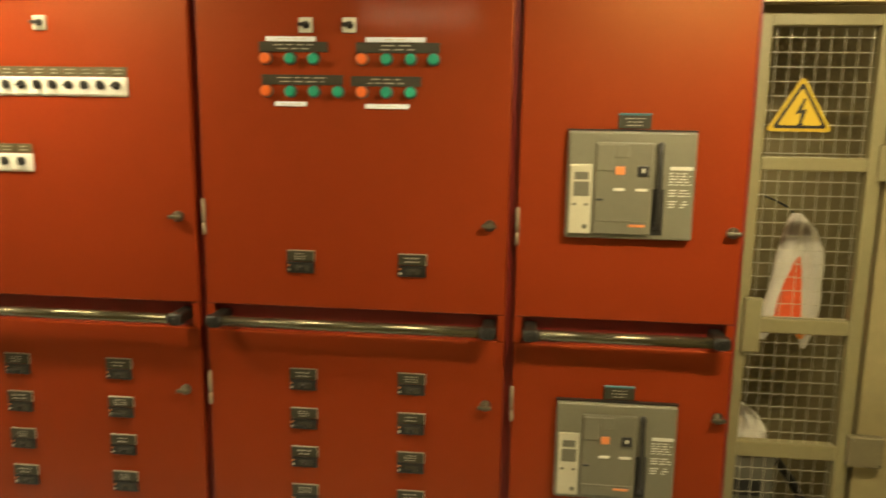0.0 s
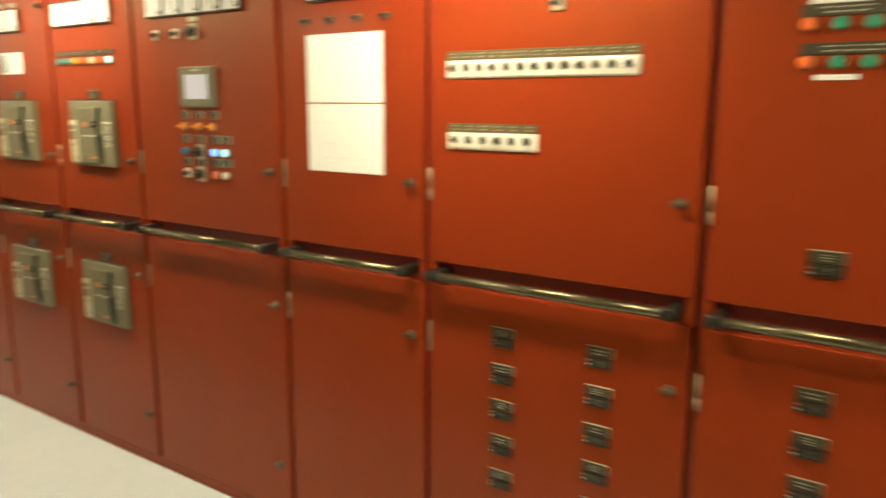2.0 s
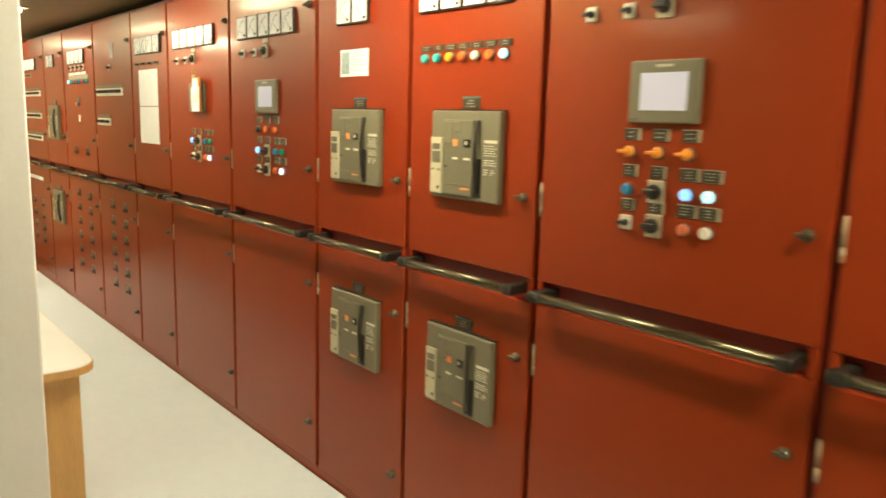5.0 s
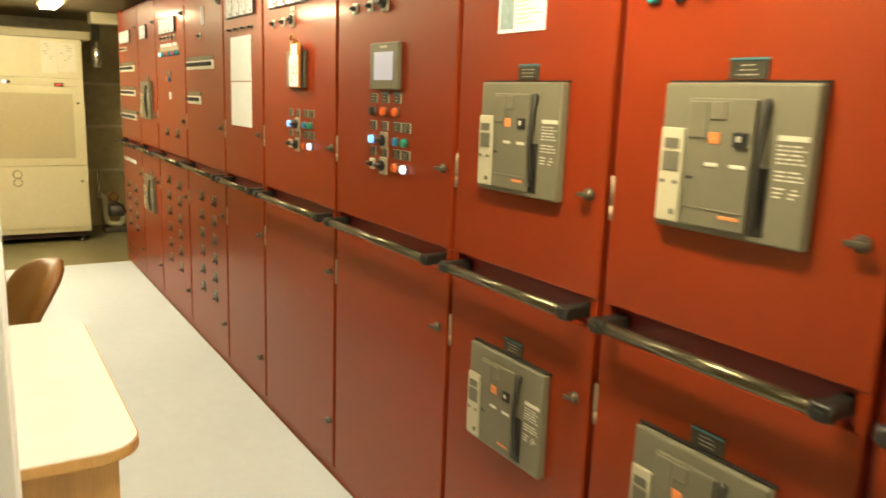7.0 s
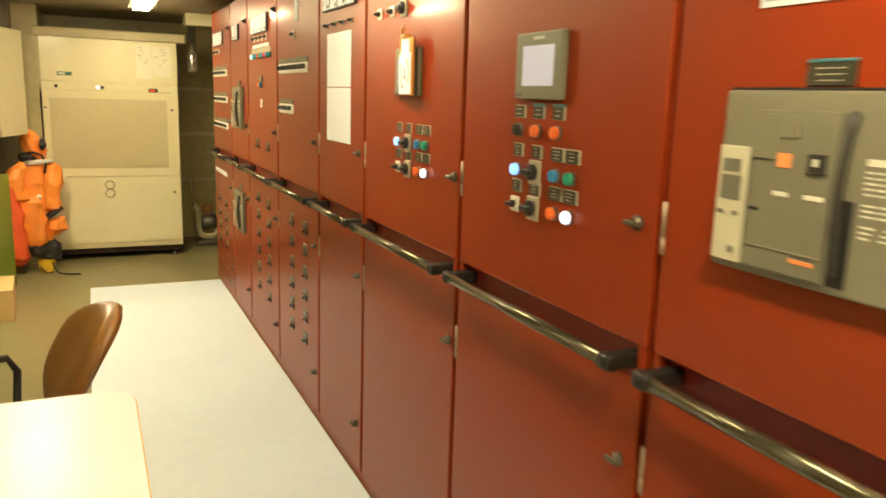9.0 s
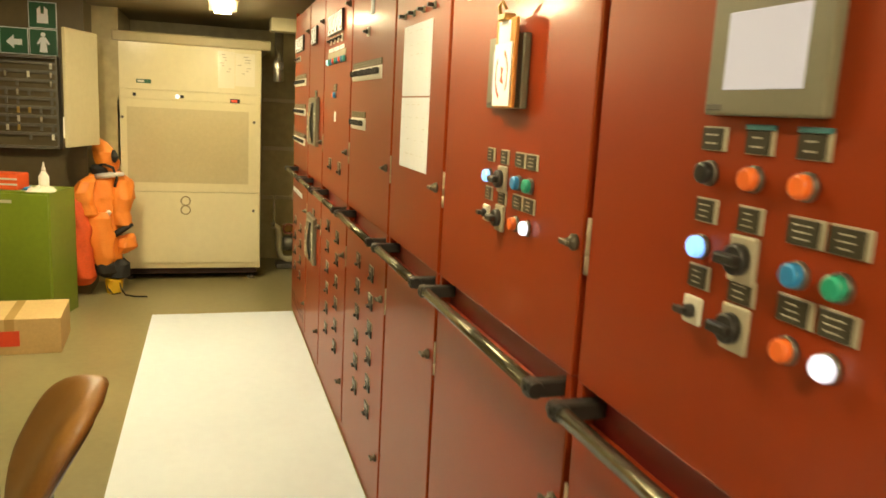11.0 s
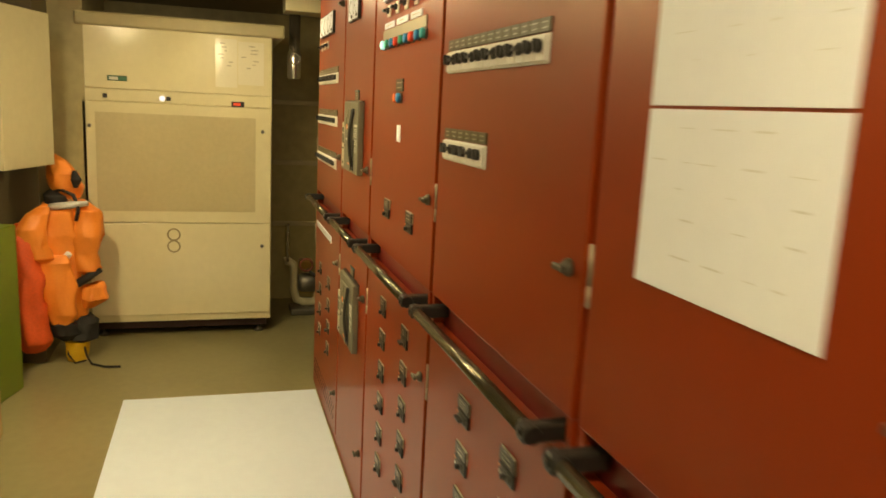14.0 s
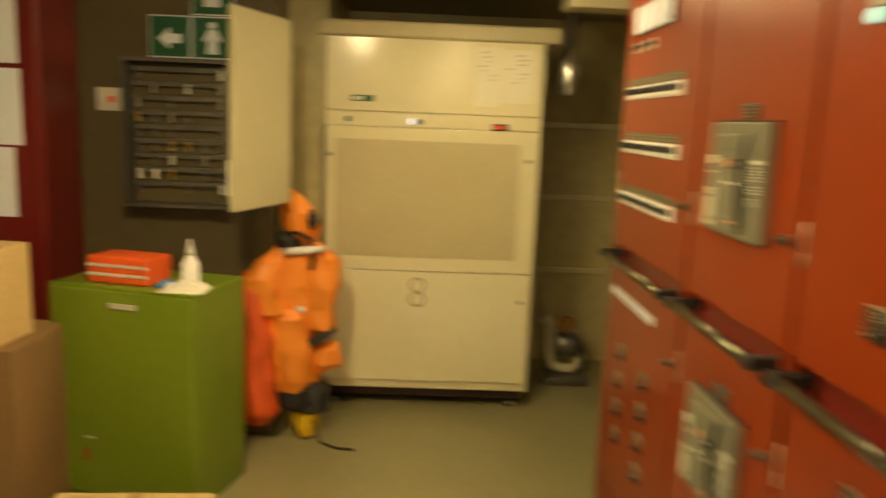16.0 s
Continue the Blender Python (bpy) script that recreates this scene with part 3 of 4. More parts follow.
def generator_controls(p, du, top, row2, row3, seed, dz=0.0):
    us = [u + du for u in (-0.100, -0.020, 0.064, 0.121)]
    if top:
        for i, m in enumerate(top):
            u = (-0.100, -0.020, 0.060)[i] + du
            if m is AMBER:
                pointer_lamp(p, u, 1.415, m)
            else:
                button(p, u, 1.415, m)
            lab = plate_with_edge(p, u, 1.456, 0.038, 0.026, 2, seed + i)
            if seed == 2 and i:
                put("rim", cached("tealrim", lambda: box(NB(), -0.0195, 0.0255, -0.0055, 0, 0.0135, 0.0195, 0.0008, 1), SIGN_T), lab, label="teal top edge")
    for i, u in enumerate(us):
        plate_with_edge(p, u, 1.369 + dz, (0.034, 0.034, 0.044, 0.044)[i], 0.027, 3, seed + i + 3)
        plate_with_edge(p, u, 1.286 + dz, (0.034, 0.038, 0.044, 0.044)[i], 0.027, 3, seed + i + 7)
        if i == 1:
            big_switch(p, u, 1.324 + dz)
            big_switch(p, u, 1.243 + dz)
        else:
            button(p, u, 1.324 + dz, row2[i if i < 1 else i - 1])
            if i == 0:
                small_switch(p, u, 1.243 + dz)
            else:
                button(p, u, 1.243 + dz, row3[i - 2])


def meters(p, us, z=1.856):
    for i, u in enumerate(us):
        meter(p, u, z, (0.15, 0.4, 0.65, 0.3, 0.5)[i % 5])


# panel with two breakers and nothing else
breakers(P[1], -0.004, 0, 1.504, 0.832, 0.296, 0.254)

# push-button panel
p = P[2]
small_switch(p, -0.112, 1.744)
small_switch(p, -0.005, 1.744)
U2 = (-0.213, -0.152, -0.093, -0.033, 0.026, 0.086, 0.145, 0.200)
for u, m in zip((U2[0], U2[1], U2[2], U2[4], U2[5], U2[6], U2[7]), (ORANGE, GREEN, GREEN, ORANGE, GREEN, GREEN, GREEN)):
    button(p, u, 1.665, m)
for u, m in zip((U2[0], U2[1], U2[2], U2[3], U2[4], U2[5], U2[6]), (ORANGE, GREEN, GREEN, GREEN, ORANGE, GREEN, GREEN)):
    button(p, u, 1.587, m)
for k, (u0, u1, z) in enumerate(((-0.230, -0.059, 1.693), (0.011, 0.214, 1.692), (-0.225, -0.022, 1.615), (-0.002, 0.170, 1.613))):
    label_plate(p, (u0 + u1) / 2, z, u1 - u0, 0.024, 2, k)
for k, (u0, u1, z) in enumerate(((-0.213, -0.089, 1.7115), (0.035, 0.180, 1.7105), (-0.193, -0.113, 1.5565), (0.033, 0.141, 1.5535))):
    label_plate(p, (u0 + u1) / 2, z, u1 - u0, 0.0115, 1, k, PAPER, INK, "label_strip")
outgoing(p, -0.135, 1.160, 1)
outgoing(p, 0.152, 1.160, 2)
outgoing_field(p, (-0.1335, 0.1525), (0.846, 0.848), (6, 6), 2)
meters(p, (-0.16, -0.05, 0.06, 0.17), 1.86)

# starter panels
for n, s1, s2, cols, z, sw in ((3, (-0.330, 0.226), (-0.325, -0.042), (-0.134, 0.158), 0.0, 0.004), (11, (-0.339, 0.218), (-0.337, -0.052), (-0.093, 0.167), 0.006, -0.038)):
    p = P[n]
    small_switch(p, sw, 1.748 + z)
    starter_row(p, s1[0], s1[1], 1.568 + z, 1.616 + z, 13, 1.618 + z, 1.641 + z, n)
    starter_row(p, s2[0], s2[1], 1.374 + z, 1.421 + z, 6, 1.423 + z, 1.446 + z, n)
    outgoing_field(p, cols, (0.848 + z, 0.848 + z), (6, 6), n)
label_plate(P[11], 0.02, 1.86, 0.05, 0.096, 0, 0, PAPER)
meters(P[3], (-0.05,))

sheets(P[4], -0.172, 0.138)
sheets(P[10], -0.175, 0.138, 0.009)
meters(P[4], (-0.11, 0.0, 0.11))
meters(P[10], (-0.16, -0.055, 0.05, 0.155))

# generator panels
for n, du in ((5, -0.002), (8, 0.0), (9, 0.038)):
    p = P[n]
    meters(p, (-0.240, -0.134, -0.028, 0.078, 0.184))
    small_switch(p, -0.246, 1.746)
    small_switch(p, -0.132, 1.746)
    big_switch(p, -0.032, 1.749)
    label_plate(p, -0.03, 1.792, 0.05, 0.016, 0, 0, STEEL_P)
    display(p, -0.012 + du)
generator_controls(P[5], -0.002, (AMBER, AMBER, AMBER), (BLUE, LIT_BLUE, LIT_CYAN), (SALMON, WHITECAP), 1)
generator_controls(P[8], 0.0, (BLACK, ORANGE, ORANGE), (LIT_BLUE, BLUE, GREEN), (ORANGE, LIT_WHITE), 2)
generator_controls(P[9], 0.044, None, (LIT_BLUE, BLUE, GREEN), (ORANGE, LIT_WHITE), 4, 0.016)

TAN = material("orange_pressboard", (0.62, 0.25, 0.05), 0.6, vary=0.12, scale=30)
# card on a clip hung over the display of the clip-card panel
card = thing("clip_board", (-5.352, FACE - 0.022, 1.654 + LIFT), "orange clip board with white notes hung over the display", "clip board", turn=-3)
part("board", box(NB(), -0.046, 0.072, -0.008, 0, -0.170, 0.0, 0.003), TAN, card)
part("note", box(NB(), -0.041, 0.062, -0.0105, -0.0085, -0.166, -0.045), PAPER, card, "white card with a printed ring")
part("upper_note", box(NB(), -0.024, 0.046, -0.0102, -0.0085, -0.0445, -0.004), PAPER, card)
part("clip", box(NB(), -0.008, 0.034, -0.020, 0.004, -0.004, 0.010, 0.003), BRASS, card, "brass spring clip")
part("hook", tube(NB(), [(-0.012, -0.012, 0.010), (-0.006, -0.018, 0.026), (0.012, -0.018, 0.032), (0.016, -0.010, 0.018)], 0.003, 8), BRASS, card)
bm = NB()
for k in range(26):
    if k % 13 in (3, 4, 5, 6, 7):
        continue
    a0, a1 = 2 * math.pi * k / 26 + 0.5, 2 * math.pi * (k + 1) / 26 + 0.5
    plate(bm, [(0.038 * math.cos(a0), -0.106 + 0.048 * math.sin(a0)), (0.038 * math.cos(a1), -0.106 + 0.048 * math.sin(a1)),
               (0.034 * math.cos(a1), -0.106 + 0.040 * math.sin(a1)), (0.034 * math.cos(a0), -0.106 + 0.040 * math.sin(a0))], -0.0112, -0.0106)
plate(bm, [(-0.006, -0.090), (0.010, -0.094), (0.003, -0.106), (0.012, -0.124), (-0.008, -0.118), (-0.001, -0.106)], -0.0112, -0.0106)
bmesh.ops.translate(bm, vec=(0.010, 0, 0), verts=bm.verts)
part("emblem", bm, REDCAP, card, "plain red ring")

# lamp panel and notice panel
p = P[6]
meters(p, (-0.195, -0.088, 0.019, 0.126))
for i, m in enumerate((TEAL, TEAL, YELLOW, ORANGE, WHITECAP, ORANGE, LIT_CYAN)):
    button(p, -0.213 + 0.0600 * i, 1.667, m, 0.0135, "signal_lamp")
    label_plate(p, -0.213 + 0.0600 * i, 1.698, 0.050, 0.020, 2, i)
breakers(p, 0.006, 1)
p = P[7]
meters(p, (-0.092, 0.014))
for u in (-0.092, 0.014):
    label_plate(p, u, 1.922, 0.05, 0.018, 0, 0, STEEL_P)
breakers(p, 0.004, 2)
note = put("notice", meshed(box(NB(), -0.123, 0.057, -0.003, 0, 1.624, 1.719), PAPER), p, label="white laminated notice with a blue picture")
part("picture", box(NB(), -0.115, -0.060, -0.0036, -0.0031, 1.632, 1.711), material("pale_blue_print", (0.32, 0.42, 0.46), 0.6, vary=0.3, scale=60), note)
bm = NB()
for i in range(7):
    box(bm, -0.050, 0.020 + 0.025 * math.sin(i * 2.1), -0.0036, -0.0031, 1.703 - 0.010 * i, 1.706 - 0.010 * i)
part("print", bm, INK, note)

# feeder panel
p = P[12]
meters(p, (-0.178, -0.072, 0.034, 0.140))
for i in range(4):
    small_switch(p, -0.178 + 0.11 * i, 1.780)
label_plate(p, 0.002, 1.712, 0.52, 0.028, 0, 0, STEEL_P)
for i, (u0, u1) in enumerate(((-0.238, -0.108), (-0.078, 0.062), (0.092, 0.212))):
    label_plate(p, (u0 + u1) / 2, 1.738, u1 - u0, 0.018, 1, i, PAPER, INK, "label_strip")
for i, m in enumerate((LIT_CYAN, GREEN, BLUE, REDCAP, GREEN, BLUE, REDCAP, BLUE, TEAL)):
    button(p, -0.234 + 0.061 * i, 1.681, m)
label_plate(p, -0.010, 1.556, 0.085, 0.036, 2, 2)
button(p, -0.030, 1.520, ORANGE)
button(p, 0.008, 1.520, BLUE)
put("sticker", meshed(box(NB(), -0.030, 0.014, -0.002, 0, 1.394, 1.442), PAPER), p)
outgoing(p, -0.120, 1.180, 1)
outgoing(p, 0.167, 1.180, 4)
outgoing_field(p, (-0.123, 0.169), (0.862, 0.852), (6, 6), 4)

# last two panels
meters(P[13], (-0.12, -0.014))
breakers(P[13], 0.010, 3)
p = P[14]
part("end_panel", box(NB(), -0.440, -0.4155, 0.004, 0.60, -LIFT, TOP + 0.02, 0.003, 1), RED, p, "plain red end panel")
meters(p, (-0.245, -0.139, -0.033, 0.073))
for i in range(3):
    small_switch(p, -0.28 + 0.10 * i, 1.765)
for k, z in enumerate((1.584, 1.394, 1.206)):
    starter_row(p, -0.360, 0.255, z, z + 0.046, 13, z + 0.048, z + 0.074, k)
label_plate(p, -0.10, 0.872, 0.52, 0.030, 1, 1, PAPER, INK, "label_strip")
outgoing_field(p, (-0.19, 0.11), (0.662, 0.652), (4, 4), 6)
# flat discs, coloured dark for the shade inside the holes
bm = NB()
for i in range(16):
    for j in range(4):
        tube(bm, [(-0.36 + 0.045 * i + 0.022 * (j % 2), -0.0012, 0.06 + 0.022 * j), (-0.36 + 0.045 * i + 0.022 * (j % 2), 0.0004, 0.06 + 0.022 * j)], 0.007, 8)
part("vent_holes", bm, RECESS, p, "rows of round vent holes, their shade painted dark")["kind"] = "stuff"

# ---- cooling unit at the end of the room ----
UNIT_LIFT = 0.052  # height of the panels over their own drawing
unit = thing("cooling_unit", (-10.43, 1.074, 0), "tall cream steel air-cooling cabinet with a wide grille", "cooling unit")
part("cabinet", box(NB(), -0.80, -0.006, -0.555, 0.555, 0.10, 1.925, 0.008), SHELL, unit)
# plinth coloured almost black to give the shadow line under the cabinet
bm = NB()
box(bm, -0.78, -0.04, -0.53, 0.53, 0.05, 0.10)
part("plinth", bm, RECESS, unit, "recessed plinth, the gap's shade put into its dark colour")
for y in (-0.48, 0.48):
    for x in (-0.08, -0.70):
        part("foot", tube(NB(), [(x, y, 0), (x, y, 0.02), (x, y, 0.021), (x, y, 0.062)], [0.03, 0.03, 0.014, 0.014], 12), STEEL_D, unit)
part("top_panel", box(NB(), -0.008, 0.006, -0.548, 0.548, 1.497, 1.862, 0.003), SHELL, unit, at=(0, 0, UNIT_LIFT))
part("control_strip", box(NB(), -0.008, 0.004, -0.548, 0.548, 1.425, 1.492, 0.002), SHELL, unit, at=(0, 0, UNIT_LIFT))
door = part("grille_door", box(NB(), -0.008, 0.010, -0.548, 0.548, 0.692, 1.420, 0.003), SHELL, unit, at=(0, 0, UNIT_LIFT))
gr = part("grille", box(NB(), 0.0104, 0.0125, -0.478, 0.452, 0.762, 1.357), GRILLE, door, "fine perforated beige grille")
bm = NB()
for i in range(58):
    z = 0.768 + i * 0.0101
    box(bm, 0.0125, 0.0145, -0.476, 0.450, z, z + 0.0045)
put("louvre", meshed(bm, GRILLE), door)
for y, z in ((0.495, 1.275), (-0.51, 1.275)):
    put("door_knob", meshed(tube(NB(), [(0.010, y, z), (0.016, y, z), (0.020, y, z)], [0.011, 0.011, 0.007], 12), STEEL_D), door)
low = part("lower_panel", box(NB(), -0.008, 0.008, -0.548, 0.548, 0.096, 0.686, 0.003), SHELL, unit, at=(0, 0, UNIT_LIFT))
put("panel_knob", meshed(tube(NB(), [(0.008, 0.495, 0.54), (0.014, 0.495, 0.54), (0.018, 0.495, 0.54)], [0.011, 0.011, 0.007], 12), STEEL_D), low)
RING = material("dull_brass_ring", (0.36, 0.29, 0.15), 0.45, metal=0.5, vary=0.15, scale=20)
for z in (0.615, 0.540):
    ring = [(0.010, -0.045 + 0.036 * math.cos(2 * math.pi * k / 24), z + 0.036 * math.sin(2 * math.pi * k / 24)) for k in range(25)]
    put("port_ring", meshed(tube(NB(), ring, 0.0045, 8, False), RING), low)
part("name_badge", box(NB(), 0.006, 0.010, -0.405, -0.295, 1.543, 1.573, 0.002), SIGN_G, unit, "plain dark green oval-ended badge", at=(0, 0, UNIT_LIFT))
part("badge_mark", box(NB(), 0.010, 0.0112, -0.395, -0.345, 1.549, 1.567, 0.002), IVORY, unit, at=(0, 0, UNIT_LIFT))
part("rocker_switch", box(NB(), 0.004, 0.014, -0.432, -0.408, 1.441, 1.466, 0.002), BLACK, unit, at=(0, 0, UNIT_LIFT))
part("pilot_lamp", tube(NB(), [(0.004, -0.100, 1.452), (0.012, -0.100, 1.452), (0.016, -0.100, 1.452)], [0.016, 0.016, 0.010], 14), LIT_WHITE, unit, "lit white pilot lamp", at=(0, 0, UNIT_LIFT))
part("lamp_switch", box(NB(), 0.004, 0.012, -0.078, -0.052, 1.440, 1.464, 0.002), BLACK, unit, at=(0, 0, UNIT_LIFT))
cd = part("controller", box(NB(), 0.004, 0.014, 0.305, 0.382, 1.423, 1.456, 0.002), BLACK, unit, "small controller with a red readout", at=(0, 0, UNIT_LIFT))
RED_LED = material("red_readout", (0.2, 0.01, 0.005), 0.3, vary=0, emit=(1.0, 0.10, 0.03), power=0.8)
put("readout", meshed(box(NB(), 0.0142, 0.0150, 0.315, 0.36, 1.431, 1.448), RED_LED), cd)
INK_S = material("faded_print", (0.45, 0.40, 0.28), 0.7)
def sheet_part(y0, y1, z0, z1, k):
    s = part("notice", box(NB(), 0.0062, 0.0085, y0, y1, z0, z1), SLEEVE, unit, "plastic-sleeved service notice", at=(0, 0, UNIT_LIFT))
    r = random.Random(k)
    bm = NB()
    for i in range(7):
        z = z1 - 0.03 - i * 0.022
        if z < z0 + 0.015:
            break
        a = y0 + (y1 - y0) * r.uniform(0.1, 0.6)
        box(bm, 0.0086, 0.0091, a, a + (y1 - y0) * r.uniform(0.1, 0.3), z, z + 0.006)
    put("print", meshed(bm, INK_S), s)
sheet_part(0.21, 0.34, 1.54, 1.83, 3)
sheet_part(0.345, 0.50, 1.56, 1.82, 5)

bm = NB()
box(bm, -11.35, -10.405, 0.50, 1.70, 1.906, 1.985, 0.012)
structure("trim_9", bm, WALL, "cream steel bulkhead trim above the cooling unit", "trim")
duct = thing("cable_duct", (-10.25, 1.80, 2.09), "short cream cable duct under the ceiling", "cable duct")
part("duct", box(NB(), -0.10, 0.10, -0.12, 0.24, -0.04, 0.06, 0.006), SHELL, duct)

# chrome canister and the pipes in the corner
can = thing("filter_canister", (-10.62, 1.78, 1.67), "shiny steel filter canister on the bulkhead pipe", "canister")
part("shell", tube(NB(), [(0, 0, 0.0), (0, 0, 0.015), (0, 0, 0.16), (0, 0, 0.18), (0, 0, 0.42)], [0.040, 0.046, 0.046, 0.036, 0.036], 20), CHROME, can)
part("clamp_ring", tube(NB(), [(0.045, 0.034 * math.cos(2 * math.pi * k / 16), 0.13 + 0.034 * math.sin(2 * math.pi * k / 16)) for k in range(17)], 0.006, 8, False), CHROME, can)
part("pipe", tube(NB(), [(-0.02, 0.0, 0.42), (-0.02, 0.0, 0.478)], 0.02, 14), WHITE, can)
PIPEM = material("pale_pipe_paint", (0.48, 0.43, 0.28), 0.45, vary=0.12, scale=12)
WHEEL = material("faded_red_wheel", (0.22, 0.055, 0.03), 0.5, vary=0.2)
pipe = thing("drain_pipe", (-10.95, 1.80, 0), "grey drain pipe with trap and brass valves", "pipe")
part("trap", tube(NB(), [(0, -0.04, 0.38), (0, -0.02, 0.385), (0, 0.02, 0.36), (0, 0.03, 0.30), (0, 0.03, 0.16), (0, 0.05, 0.09), (0, 0.10, 0.07), (0, 0.17, 0.07), (0, 0.20, 0.10), (0, 0.21, 0.18)], 0.030, 14), PIPEM, pipe)
part("riser", tube(NB(), [(0.02, -0.02, 0.38), (0.02, -0.02, 0.66)], 0.013, 10), CHROME, pipe)
part("valve_body", box(NB(), -0.03, 0.06, 0.06, 0.16, 0.33, 0.40, 0.015), BRASS, pipe)
part("hand_wheel", tube(NB(), [(0.07, 0.11 + 0.045 * math.cos(2 * math.pi * k / 16), 0.365 + 0.045 * math.sin(2 * math.pi * k / 16)) for k in range(17)], 0.007, 8, False), WHEEL, pipe)
part("pump", tube(NB(), [(0, 0.06, 0.22), (0, 0.08, 0.22), (0, 0.20, 0.22), (0, 0.22, 0.22)], [0.05, 0.07, 0.07, 0.05], 16), STEEL_D, pipe)
part("base", box(NB(), -0.08, 0.12, 0.0, 0.26, 0.0, 0.045, 0.01), STEEL_D, pipe)
part("hose", tube(NB(), [(0.05, 0.12, 0.33), (0.09, 0.18, 0.28), (0.08, 0.24, 0.18), (0.03, 0.24, 0.08)], 0.012, 8), BLACK, pipe)

# ---- desk and chair ----
desk = thing("desk", (-4.88, 0.60, 0), "low desk with a white top and beech edges", "desk")
def rounded(x0, x1, y0, y1, r, n=8):
    o = []
    for cx, cy, a in ((x1 - r, y1 - r, 0), (x0 + r, y1 - r, 90), (x0 + r * 0.2, y0 + r * 0.2, 180), (x1 - r * 0.2, y0 + r * 0.2, 270)):
        rr = r if a < 180 else r * 0.2
        o += [(cx + rr * math.cos(radians(a + 90 * k / n)), cy + rr * math.sin(radians(a + 90 * k / n))) for k in range(n + 1)]
    return o
def slab(outline, z0, z1):
    bm = NB()
    a = [bm.verts.new((x, y, z0)) for x, y in outline]
    b = [bm.verts.new((x, y, z1)) for x, y in outline]
    bm.faces.new(a[::-1])
    bm.faces.new(b)
    for i in range(len(a)):
        j = (i + 1) % len(a)
        bm.faces.new((a[i], a[j], b[j], b[i]))
    return bm
part("top", slab(rounded(-0.60, 0.60, -0.62, 0.375, 0.10), 0.606, 0.632), LAMINATE, desk, "white laminate top")
part("edge", slab(rounded(-0.604, 0.604, -0.624, 0.379, 0.102), 0.602, 0.6285), WOOD, desk, "beech edging")
part("side_panel", box(NB(), 0.515, 0.54, -0.60, 0.325, 0, 0.602, 0.003), WOOD, desk, "beech end panel")
part("side_panel", box(NB(), -0.54, -0.515, -0.60, 0.325, 0, 0.602, 0.003), WOOD, desk, "beech end panel")
part("back_panel", box(NB(), -0.515, 0.515, 0.28, 0.30, 0.06, 0.602, 0.003), WOOD, desk, "beech modesty panel")

lock = thing("tall_locker", (-3.74, 0.695, 0), "tall plain white steel locker", "locker")
part("body", box(NB(), -0.42, 0.0, -0.62, 0.0, 0.05, 1.95, 0.006), LAMINATE, lock)
part("plinth", box(NB(), -0.40, -0.02, -0.60, -0.02, 0, 0.05), RECESS, lock)
ld = part("door", box(NB(), 0.0005, 0.018, -0.612, -0.006, 0.06, 1.94, 0.004), LAMINATE, lock)
put("handle", meshed(box(NB(), 0.018, 0.034, -0.57, -0.55, 0.95, 1.10, 0.005), CHROME), ld)

chair = thing("office_chair", (-5.86, 0.572, 0), "tan leatherette office chair with black loop arms", "chair", turn=14)
def cushion(w, h, t, n=14):
    """A padded shield shape in the x-z plane, bulging towards -y."""
    bm = NB()
    rows = []
    for i in range(n + 1):
        v = i / n
        half = w / 2 * (1 - 0.90 * abs(2 * v - 1) ** 3.2) * (0.86 + 0.14 * v)
        row = []
        for j in range(n + 1):
            s = 2 * j / n - 1
            bulge = t * max(0.0, 1 - abs(s) ** 3) ** 0.5 * max(0.0, 1 - abs(2 * v - 1) ** 3) ** 0.5
            row.append(bm.verts.new((s * half, -bulge - 0.05 * (2 * s * half / w) ** 2, v * h)))
        rows.append(row)
    for a, b in zip(rows, rows[1:]):
        for j in range(n):
            f = bm.faces.new((a[j], a[j + 1], b[j + 1], b[j]))
            f.smooth = True
    g = bmesh.ops.extrude_face_region(bm, geom=list(bm.faces))
    bmesh.ops.translate(bm, vec=(0, 0.02, 0), verts=[v for v in g["geom"] if isinstance(v, bmesh.types.BMVert)])
    return bm
lean = Matrix.Rotation(radians(-30), 4, "X")
def leaned(bm, y, z):
    bmesh.ops.transform(bm, matrix=Matrix.Translation((0, y, z)) @ lean, verts=bm.verts)
    return bm
part("backrest", leaned(cushion(0.45, 0.44, 0.055), 0.165, 0.40), LEATHER, chair, "padded tan backrest")
part("back_shell", leaned(cushion(0.37, 0.36, 0.0, 14), 0.178, 0.40), SHELLB, chair, "dark back shell")
bm = cushion(0.46, 0.45, 0.06)
bmesh.ops.transform(bm, matrix=Matrix.Translation((0, 0.18, 0.36)) @ Matrix.Rotation(radians(90), 4, "X") @ Matrix.Diagonal((1, -1, 1, 1)), verts=bm.verts)
bmesh.ops.transform(bm, matrix=Matrix.Translation((0, -0.02, 0.0)), verts=bm.verts)
part("seat", bm, LEATHER, chair, "padded tan seat")
for sx in (-0.27, 0.27):
    part("armrest", tube(NB(), [(sx * 0.8, 0.10, 0.33), (sx, 0.10, 0.36), (sx, 0.11, 0.50), (sx, 0.08, 0.555), (sx, -0.14, 0.555), (sx, -0.18, 0.52), (sx, -0.16, 0.38), (sx, -0.12, 0.34), (sx * 0.8, -0.10, 0.33)], 0.014, 10), BLACK, chair, "black loop armrest")
part("stem", tube(NB(), [(0, 0, 0.09), (0, 0, 0.20), (0, 0, 0.201), (0, 0, 0.33)], [0.03, 0.03, 0.02, 0.02], 14), STEEL_D, chair)
